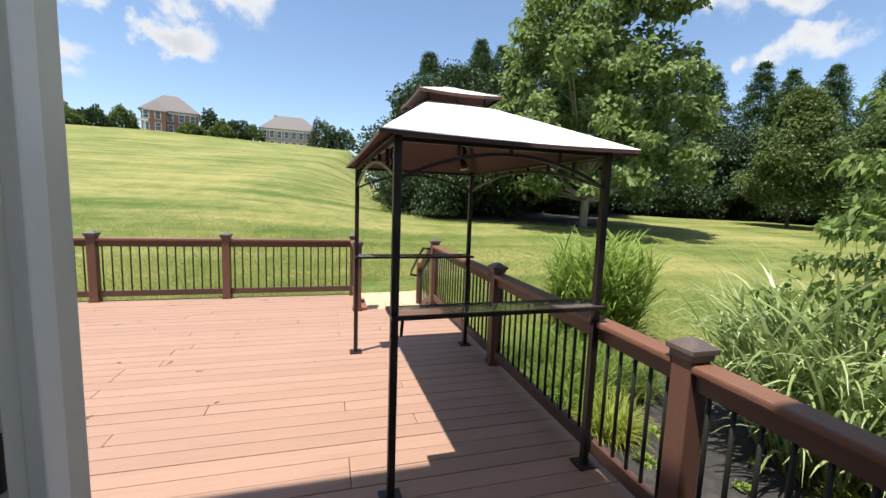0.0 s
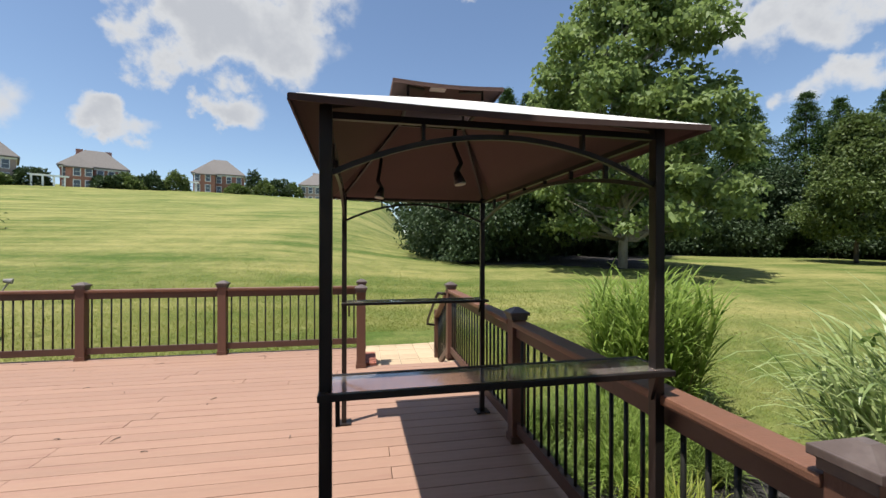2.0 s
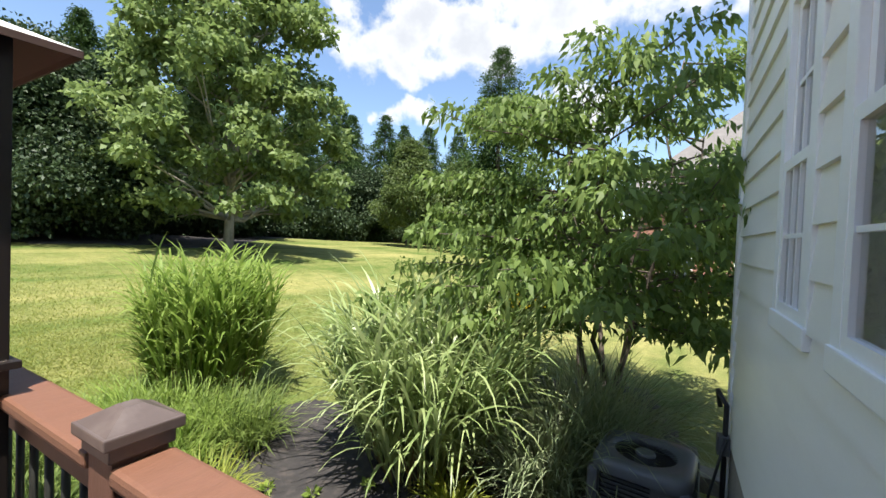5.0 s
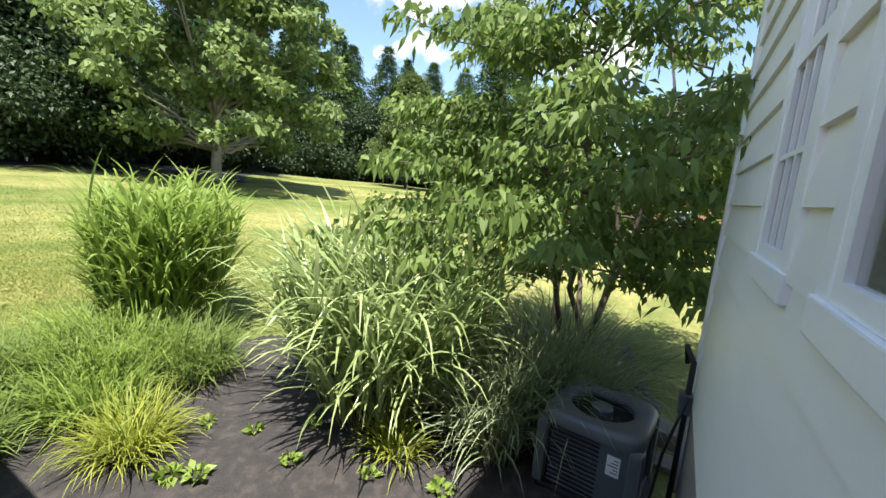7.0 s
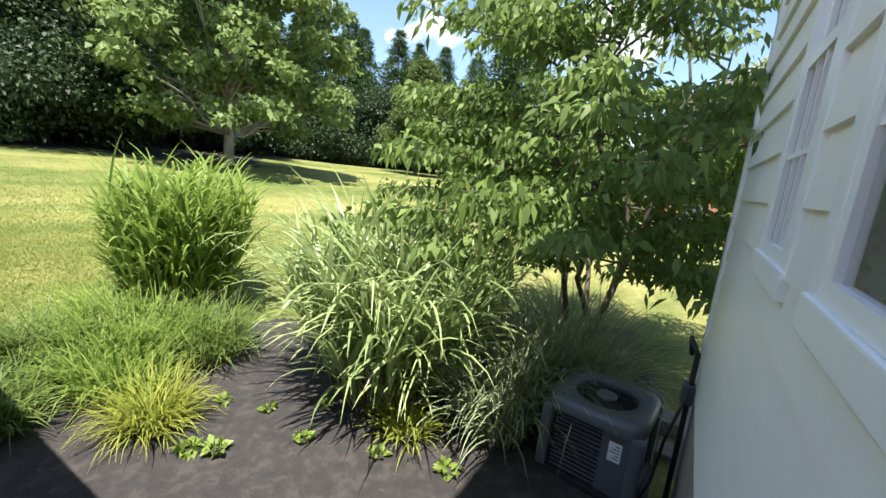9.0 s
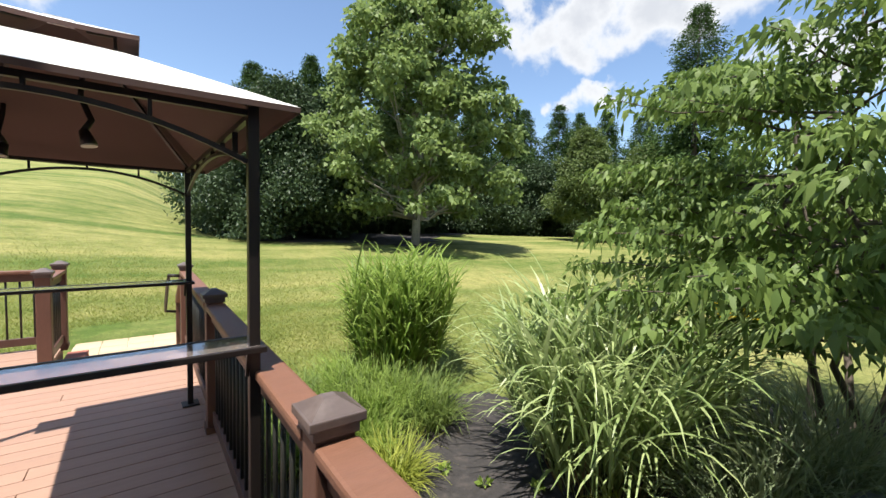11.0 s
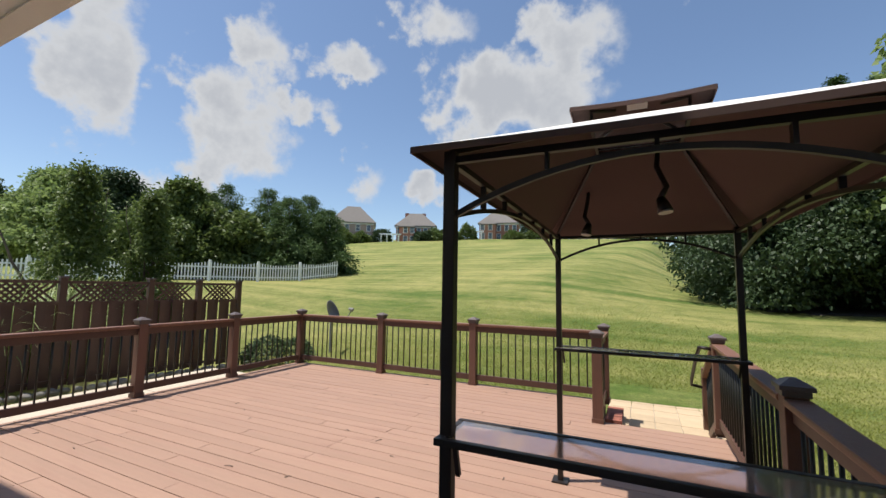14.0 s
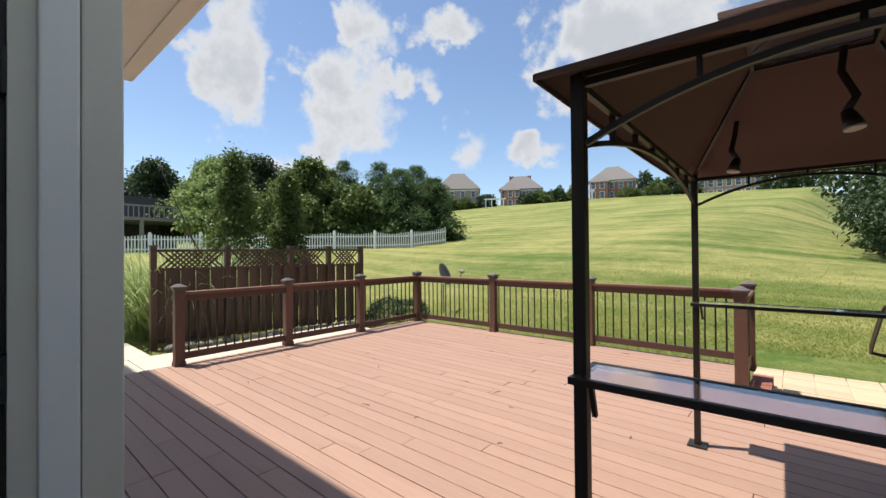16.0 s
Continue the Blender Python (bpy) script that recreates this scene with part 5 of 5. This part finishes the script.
# ---------- short grass on the near lawn ----------
def lawn_grass():
    rng = np.random.default_rng(77)
    n = 110000
    x = rng.normal(size=n) * 4.5 - 2.5
    y = 3.5 + np.abs(rng.normal(size=n)) * 4.0
    k = ~((x > X_STEP - 0.1) & (x < 0.4) & (y < 5.2))
    x2, y2 = 0.5 + np.abs(rng.normal(size=22000)) * 3.0, 3.0 + rng.normal(size=22000) * 1.1
    x, y = np.concatenate([x[k], x2]), np.concatenate([y[k], y2])
    ok = (np.abs(x + 3.3) > 3.95) | (y > 3.5)
    x, y = x[ok], y[ok]
    n = len(x)
    base = np.stack([x, y, ground_z(x, y) - 0.005], 1)
    a = rng.uniform(0, 2 * np.pi, n)
    side = np.stack([np.cos(a), np.sin(a), np.zeros(n)], 1) * rng.uniform(0.004, 0.009, n)[:, None]
    lean = rng.normal(size=(n, 3)) * 0.03
    lean[:, 2] = rng.uniform(0.02, 0.05, n)
    V = np.empty((n, 2, 2, 3))
    V[:, 0, 0], V[:, 0, 1] = base - side, base + side
    V[:, 1, 0], V[:, 1, 1] = base + lean - side * 0.15, base + lean + side * 0.15
    tagged(new("lawn_grass", strips_mesh("lawn_grass", V, 2, TURF)), "short mown grass blades of the near lawn", "grass", kind="stuff")


lawn_grass()

# ---------- fences ----------
def picket_fence():
    pts = [(-33, -6.0), (-31.5, 2.0), (-27.5, 9.0), (-22.6, 15.4), (-19.9, 19.8)]
    t = thing("picket_fence", "white vinyl picket fence along the neighbouring garden", "fence")
    pk = mesh_of(one_box(-0.035, 0.035, -0.012, 0.012, 0.06, 1.0), "picket", PICKET)
    count = 0
    for (x0, y0), (x1, y1) in zip(pts, pts[1:]):
        a, b = Vector((x0, y0, 0)), Vector((x1, y1, 0))
        ln = (b - a).length
        rz = math.degrees(math.atan2(y1 - y0, x1 - x0))
        bays = max(1, round(ln / 2.4))
        for i in range(bays):
            p, q = a.lerp(b, i / bays), a.lerp(b, (i + 1) / bays)
            zp, zq = gz(p.x, p.y), gz(q.x, q.y)
            part("fence_post", one_box(p.x - 0.06, p.x + 0.06, p.y - 0.06, p.y + 0.06, zp - 0.2, zp + 1.28, bevel=0.01), PICKET, t)
            for h in (0.25, 0.85):
                part("fence_rail", beam(bmesh.new(), (p.x, p.y, zp + h), (q.x, q.y, zq + h), 0.04, 0.08), PICKET, t)
            n = 16
            for k in range(n):
                u = (k + 0.5) / n
                c = p.lerp(q, u)
                s = 1.02 + 0.16 * (2 * u - 1) ** 2
                if count < 300 and y1 > 3:
                    o = shared("picket", pk, t, pose(c.x, c.y, zp + (zq - zp) * u, 0, 0, rz) @ Matrix.Diagonal((1, 1, s, 1)))
                    count += 1
                elif k % 2 == 0:
                    o = shared("picket", pk, t, pose(c.x, c.y, zp + (zq - zp) * u, 0, 0, rz) @ Matrix.Diagonal((1.6, 1, s, 1)))


picket_fence()


def privacy_screen():
    pts = [(-9.75, -0.62), (-9.5, 0.58), (-9.3, 1.85), (-9.15, 2.72), (-9.0, 3.55)]
    t = thing("privacy_screen", "dark brown board privacy fence with a lattice top", "fence")
    zb = -0.28
    H = 1.76
    for x, y in pts:
        p = part("fence_post", one_box(x - 0.05, x + 0.05, y - 0.05, y + 0.05, zb - 0.3, zb + H + 0.07, bevel=0.006), RAIL, t)
        c = box(bmesh.new(), x - 0.065, x + 0.065, y - 0.065, y + 0.065, zb + H + 0.07, zb + H + 0.10, bevel=0.006)
        part("post_cap", c, CAP, p)
    for i, ((x0, y0), (x1, y1)) in enumerate(zip(pts, pts[1:])):
        a, b = Vector((x0, y0, 0)), Vector((x1, y1, 0))
        d = (b - a).normalized()
        nrm = Vector((d.y, -d.x, 0))
        ln = (b - a).length
        z = Vector((0, 0, 1))
        for h in (zb + 0.12, zb + 1.40, zb + H):
            part("fence_rail", beam(bmesh.new(), a + d * 0.05 + z * h, b - d * 0.05 + z * h, 0.045, 0.05), RAIL, t)
        n = round(ln / 0.135)
        for k in range(n):
            c = a + d * (0.06 + (k + 0.5) * (ln - 0.12) / n) + nrm * (0.035 if k % 2 else -0.035)
            part("fence_board", beam(bmesh.new(), c + z * (zb + 0.04), c + z * (zb + 1.44), 0.118, 0.018, up=nrm), RAIL, t)
        lat = bmesh.new()
        z0, z1 = zb + 1.44, zb + H - 0.03
        h = z1 - z0
        k = -h
        while k < ln:
            for s in (1, -1):
                u0, u1 = (k, k + h) if s > 0 else (k + h, k)
                v0, v1 = 0.0, 1.0
                lo, hi = min(u0, u1), max(u0, u1)
                if lo < 0.05 or hi > ln - 0.05:
                    continue
                beam(lat, a + d * u0 + z * z0 + nrm * 0.006 * s, a + d * u1 + z * z1 + nrm * 0.006 * s, 0.034, 0.008, up=nrm)
            k += 0.095
        part("lattice", lat, RAIL, t, "diagonal lattice strip")


privacy_screen()

# ---------- satellite dish ----------
def dish(x, y):
    z = gz(x, y)
    t = thing("satellite_dish", "grey satellite dish on a short mast in the lawn", "satellite dish", at=(x, y, z))
    part("mast", tube(bmesh.new(), [(0, 0, -0.2), (0, 0, 0.75)], 0.025, 10), GREY_WOOD, t)
    bm = bmesh.new()
    rings = []
    m = Matrix.Translation((0, 0, 0.98)) @ Euler((0, radians(-68), radians(200))).to_matrix().to_4x4()
    for side in (0, 1):
        loops = []
        for j in range(1, 6):
            r = 0.30 * j / 5
            loops.append([bm.verts.new(m @ Vector((r * math.cos(a), r * 1.15 * math.sin(a), 0.7 * r * r - 0.012 * side))) for a in (2 * math.pi * i / 28 for i in range(28))])
        c = bm.verts.new(m @ Vector((0, 0, -0.012 * side)))
        for i in range(28):
            bm.faces.new((c, loops[0][i], loops[0][(i + 1) % 28]))
        for p, q in zip(loops, loops[1:]):
            for i in range(28):
                bm.faces.new((p[i], q[i], q[(i + 1) % 28], p[(i + 1) % 28]))
        rings.append(loops[-1])
    for i in range(28):
        bm.faces.new((rings[0][i], rings[0][(i + 1) % 28], rings[1][(i + 1) % 28], rings[1][i]))
    bmesh.ops.recalc_face_normals(bm, faces=bm.faces)
    part("reflector", bm, CAP, t, smooth=True)
    part("feed_arm", tube(bmesh.new(), [m @ Vector((-0.25, 0, 0.02)), m @ Vector((-0.3, 0, 0.3)), m @ Vector((-0.12, 0, 0.52))], 0.014, 8), GREY_WOOD, t)
    part("feed_horn", tube(bmesh.new(), [m @ Vector((-0.14, 0, 0.55)), m @ Vector((-0.08, 0, 0.45))], 0.05, 10, 0.03), GREY_WOOD, t)


dish(-7.7, 5.2)

# ---------- houses on the hill and next door ----------
def hip_roof(bm, x0, x1, y0, y1, z, h, over=0.5):
    x0, x1, y0, y1 = x0 - over, x1 + over, y0 - over, y1 + over
    ins = min(x1 - x0, y1 - y0) / 2 * 0.85
    b = [bm.verts.new(p) for p in ((x0, y0, z), (x1, y0, z), (x1, y1, z), (x0, y1, z))]
    lo = [bm.verts.new(p) for p in ((x0, y0, z - 0.25), (x1, y0, z - 0.25), (x1, y1, z - 0.25), (x0, y1, z - 0.25))]
    r = [bm.verts.new(p) for p in ((x0 + ins, y0 + ins, z + h), (x1 - ins, y0 + ins, z + h), (x1 - ins, y1 - ins, z + h), (x0 + ins, y1 - ins, z + h))]
    for k in range(4):
        bm.faces.new((b[k], b[(k + 1) % 4], r[(k + 1) % 4], r[k]))
        bm.faces.new((lo[k], lo[(k + 1) % 4], b[(k + 1) % 4], b[k]))
    bm.faces.new(r)
    bm.faces.new(lo[::-1])
    bmesh.ops.recalc_face_normals(bm, faces=bm.faces)
    return bm


HOUSE_BRICK = material("far_brick", (0.36, 0.17, 0.125), 0.9, vary=0.15, scale=1.5, fine=12, bump=0.1)
HOUSE_STONE = material("far_pale_brick", (0.40, 0.30, 0.25), 0.9, vary=0.15, scale=1.5, fine=12, bump=0.1)
FAR_GLASS = material("far_window_glass", (0.10, 0.12, 0.15), 0.15, vary=0.1, bump=0)


def estate_house(name, label, x, y, rz, w, d, storeys, wall, roof_h, chimneys=1, wing=0.0, cols=6, porch=False, sink=0.3):
    z = gz(x, y) - sink
    t = thing(name, label, "house", "houses on the hill", at=(x, y, z), rz=rz)
    H = storeys * 2.6 + 0.3
    roof_h *= 1.3
    part("wall", one_box(-w / 2, w / 2, -d / 2, d / 2, -2.5, H), wall, t)
    part("roof", hip_roof(bmesh.new(), -w / 2, w / 2, -d / 2, d / 2, H + 0.2, roof_h), ROOF, t)
    part("cornice", one_box(-w / 2 - 0.15, w / 2 + 0.15, -d / 2 - 0.15, d / 2 + 0.15, H - 0.35, H - 0.05), TRIM, t)
    if wing:
        part("wing_wall", one_box(-w / 2 + 1, -w / 2 + 1 + wing, -d / 2 - 2.2, -d / 2 - 0.01, -2.5, H - 0.5), wall, t)
        part("wing_roof", hip_roof(bmesh.new(), -w / 2 + 1, -w / 2 + 1 + wing, -d / 2 - 2.2, -d / 2 + 2.0, H - 0.36, roof_h * 0.55, 0.4), ROOF, t)
    for i in range(chimneys):
        cx = -w * 0.25 + i * w * 0.45
        part("chimney", one_box(cx - 0.6, cx + 0.6, 0.5, 1.5, H, H + roof_h + 0.5), wall, t)
    for s in range(storeys):
        for i in range(cols):
            u = -w / 2 + (i + 0.5) * w / cols
            yy = -d / 2
            if wing and -w / 2 + 1 < u < -w / 2 + 1 + wing:
                yy = -d / 2 - 2.2
            zz = s * 2.6 + 0.75
            wn = part("window", one_box(u - 0.62, u + 0.62, yy - 0.07, yy - 0.005, zz - 0.1, zz + 1.75), TRIM, t)
            part("pane", one_box(u - 0.5, u + 0.5, yy - 0.085, yy - 0.071, zz, zz + 0.8), FAR_GLASS, wn)
            part("pane", one_box(u - 0.5, u + 0.5, yy - 0.085, yy - 0.071, zz + 0.86, zz + 1.65), FAR_GLASS, wn)
    if porch:
        px = -w / 2 - 4
        for k in range(4):
            part("pergola_post", one_box(px + k * 1.6, px + k * 1.6 + 0.3, -d / 2 - 3, -d / 2 - 2.7, -1.5, 2.6), TRIM, t)
        part("pergola_beam", one_box(px - 0.4, px + 5.6, -d / 2 - 3.1, -d / 2 - 2.6, 2.6, 2.95), TRIM, t)
    return t


estate_house("brick_house", "red brick estate house with hipped grey roof and pergola", -39.5, 117, 14, 11.5, 10, 2, HOUSE_BRICK, 3.4, 0, wing=4, cols=5, porch=True, sink=1.5)
estate_house("brick_house", "long pale brick estate house with a grey roof", -12.0, 124, 4, 15, 10, 2, HOUSE_STONE, 3.2, 1, cols=8, sink=1.4)
estate_house("brick_house", "brick estate house with white columns and a gabled roof", -60.0, 101, 28, 11, 9, 2, HOUSE_BRICK, 3.2, 2, wing=4, cols=6, porch=True, sink=2.2)
estate_house("brick_house", "grey roofed estate house half hidden by shrubs", -76, 92, 36, 12, 10, 2, HOUSE_STONE, 4.0, 0, cols=4)
for i, (x, y, h, r) in enumerate(((-52, 98, 3, 3), (-49, 101, 3.4, 2.6), (-46, 106, 4.2, 2.6), (-54.5, 96, 2.6, 3), (-33, 109, 2.2, 2.6), (-30, 113, 6.0, 1.9), (-27, 112, 3.6, 3.0), (-24, 115, 4.2, 3.4), (-21, 116, 3.2, 2.6), (-66, 92, 3.4, 2.8), (-70, 88, 3.0, 2.6), (-3.2, 116, 7.0, 3.4), (-0.5, 118, 5.5, 3.0), (2.5, 116, 5.0, 3.4), (-73, 84, 4.0, 3))):
    shrub("hedge_tree", "dark rounded shrub beside the houses on the hill", x, y, h, r, LEAF_DARK if i % 2 else LEAF_YEW, 200 + i, 1500, 0.7, "shrubs on the hill")


def neighbour_house():
    t = thing("neighbour_house", "brick house next door with a steep grey shingle roof", "house", at=(31, -7.5, gz(30, -5) - 0.6), rz=4)
    part("wall", one_box(-6, 8, -7, 7, -2, 5.8), HOUSE_BRICK, t)
    part("roof", hip_roof(bmesh.new(), -6, 8, -7, 7, 6.0, 5.6, 0.5), ROOF, t)
    for y in (-4.5, -1.5, 1.5, 4.5):
        for z in (0.9, 3.6):
            wn = part("window", one_box(-6.08, -6.005, y - 0.6, y + 0.6, z - 0.1, z + 1.6), TRIM, t)
            part("pane", one_box(-6.10, -6.081, y - 0.5, y + 0.5, z, z + 1.5), FAR_GLASS, wn)
    part("roof_vent", tube(bmesh.new(), [(-2.5, 3.6, 8.4), (-2.5, 3.6, 9.2)], 0.15, 10), GREY_WOOD, t)
    return t


neighbour_house()


def far_deck():
    t = thing("neighbour_deck", "grey raised timber deck of the house beyond the fence", "deck", at=(-42, 6.0, gz(-42, 6.0)))
    part("platform", one_box(-3, 3, -4, 4, 2.5, 2.75), GREY_WOOD, t)
    for y in (-3.8, 0, 3.8):
        part("support", one_box(2.7, 2.95, y - 0.12, y + 0.12, -0.5, 2.5), GREY_WOOD, t)
    part("top_rail", one_box(2.85, 2.98, -4, 4, 3.6, 3.72), GREY_WOOD, t)
    for i in range(24):
        part("baluster", one_box(2.88, 2.95, -3.9 + i * 0.335, -3.84 + i * 0.335, 2.75, 3.6), GREY_WOOD, t)
    part("screen_wall", one_box(-3, -2.8, -4, 4, -0.5, 5.0), DARK_ROOM, t)


far_deck()

# ---------- paving ----------
def paving():
    t = thing("pavement", "tan square paver landing at the foot of the steps", "paving", kind="structure")
    part("bedding", one_box(X_STEP - 0.02, 0.32, 2.86, 5.02, Z_PAVE - 0.35, Z_PAVE - 0.012), CONCRETE, t)
    pm = mesh_of(one_box(-0.148, 0.148, -0.148, 0.148, -0.03, 0.0, bevel=0.006), "paver", PAVER)
    for i in range(5):
        for j in range(7):
            shared("paver", pm, t, pose(X_STEP + 0.14 + i * 0.303, 3.02 + j * 0.303, Z_PAVE + 0.004 * ((i * 3 + j) % 3) / 3))
    e = thing("brick_edging", "short run of red bricks set on edge beside the steps", "brick edging")
    bmsh = mesh_of(one_box(-0.032, 0.032, -0.10, 0.10, -0.08, 0.0, bevel=0.004), "brick", BRICK)
    for i in range(9):
        shared("brick", bmsh, e, pose(X_STEP + 0.11, 2.93 + i * 0.072, Z_PAVE + 0.12, 0, 0, 90))
    part("mortar_bed", one_box(X_STEP + 0.01, X_STEP + 0.21, 2.89, 3.55, Z_PAVE - 0.25, Z_PAVE + 0.05), CONCRETE, e)
    w = thing("walkway", "pale concrete walkway leading off the deck", "walkway", kind="structure")
    zc = -0.16
    for a, b, c, d in ((-8.35, XL - 0.01, -2.6, -1.3), (-8.35, XL - 0.01, -1.29, 1.0), (-9.8, -8.36, -3.2, -1.0), (-11.2, -9.81, -3.6, -1.2), (-12.8, -11.21, -4.2, -1.6), (-8.35, XL - 0.01, 1.01, 2.6)):
        part("slab", one_box(a, b, c, d, zc - 0.35, zc, bevel=0.008), CONCRETE, w)
    sm = []
    for k in range(4):
        bm = bmesh.new()
        bmesh.ops.create_icosphere(bm, subdivisions=2, radius=0.1)
        for v in bm.verts:
            v.co *= 1 + 0.25 * noise.noise(v.co * 9 + Vector((k * 5, 0, 0)))
            v.co.z *= 0.7
        sm.append(mesh_of(bm, "stone", STONE, True))
    b = thing("stone_border", "row of rounded grey stones along the screen", "stone border")
    rng = random.Random(5)
    for i in range(26):
        y = -0.5 + i * 0.155
        x = -9.45 + 0.115 * (y + 0.6) + 0.05 * rng.uniform(-1, 1)
        shared("stone", sm[i % 4], b, pose(x + 0.22, y, max(gz(x, y), -0.3) + 0.04, 0, 0, rng.uniform(0, 360)) @ Matrix.Scale(rng.uniform(0.7, 1.1), 4))


paving()


def edging():
    t = thing("garden_edging", "pale stone edging along the far side of the deck", "edging", kind="structure")
    rng = random.Random(17)
    me = mesh_of(one_box(-0.26, 0.26, -0.07, 0.07, -0.1, 0.0, bevel=0.015), "edging_stone", CONCRETE)
    x = -6.6
    while x < -1.4:
        shared("edging_stone", me, t, pose(x, 3.46 + rng.uniform(-0.02, 0.02), gz(x, 3.46) + 0.09 + rng.uniform(-0.015, 0.015), 0, 0, rng.uniform(-3, 3)))
        x += 0.54


edging()


def fallen_twigs():
    rng = random.Random(23)
    for i in range(26):
        x, y = rng.uniform(-6.2, -1.6), rng.uniform(-1.2, 3.2)
        a, ln = rng.uniform(0, 6.28), rng.uniform(0.03, 0.09)
        d = Vector((math.cos(a), math.sin(a), 0)) * ln
        bm = tube(bmesh.new(), [(x, y, 0.005), (x + d.x * 0.5, y + d.y * 0.5 + 0.005, 0.008), (x + d.x, y + d.y, 0.005)], 0.004, 5, 0.002)
        solid("twig", bm, BARK, "small dark twig lying on the deck boards", "twig", "twigs on the deck")


fallen_twigs()


def stone_wall():
    t = thing("retaining_wall", "low grey stone block wall beside the house corner", "stone wall")
    rng = random.Random(9)
    me = [mesh_of(one_box(-0.2 - 0.02 * k, 0.2 + 0.02 * k, -0.12, 0.12, -0.075, 0.075, bevel=0.012), "stone_block", STONE) for k in range(3)]
    for c in range(4):
        for i in range(9):
            x = 4.05 + 0.03 * rng.uniform(-1, 1) + c * 0.01
            y = -3.55 + (i + 0.5 * (c % 2)) * 0.42
            if y < -2.1:
                shared("stone_block", me[(i + c) % 3], t, pose(x, y, gz(4.0, -3) - 0.02 + c * 0.152, 0, 0, 90 + rng.uniform(-2, 2)))


stone_wall()

# ---------- deck boards ----------
def deck_boards():
    t = thing("floor", "terracotta stained timber deck boards with dark gaps", "deck", kind="structure")
    rng = random.Random(3)
    pitch, w = 0.1455, 0.1395
    lens = [1.4, 1.9, 2.4, 2.9, 3.4, 3.66]
    me = {}

    def board(ln):
        k = round(ln, 1)
        if k not in me:
            bm = one_box(-k / 2, k / 2, -w / 2, w / 2, -0.036, 0.0, bevel=0.004)
            me[k] = mesh_of(bm, "deck_board", DECK)
        return k, me[k]
    y = Y_HOUSE + w / 2
    row = 0
    while y < YF - 0.02:
        xe = X_STEP if y > Y_STEP - 0.02 else 0.06
        xs = BAY_X if y < BAY_Y - 0.02 else XL - 0.02
        cuts = [xs]
        x = xs
        while True:
            x += rng.choice(lens[2:]) if x > xs else rng.choice(lens)
            if x > xe - 0.8:
                break
            cuts.append(x)
        cuts.append(xe)
        for a, b in zip(cuts, cuts[1:]):
            ln = b - a - 0.004
            k, m = board(ln)
            shared("deck_board", m, t, pose((a + b) / 2, y, rng.uniform(-0.0012, 0.0012)) @ Matrix.Diagonal((ln / k, 1, 1, 1)))
        y += pitch
        row += 1
    rim = thing("deck_edge_board", "dark stained picture-frame board at the deck edge", "deck edge", kind="structure")
    part("edge_board", one_box(XL - 0.02, X_STEP, YF - 0.012, YF + 0.02, -0.12, 0.003, bevel=0.004), RAIL, rim)


deck_boards()
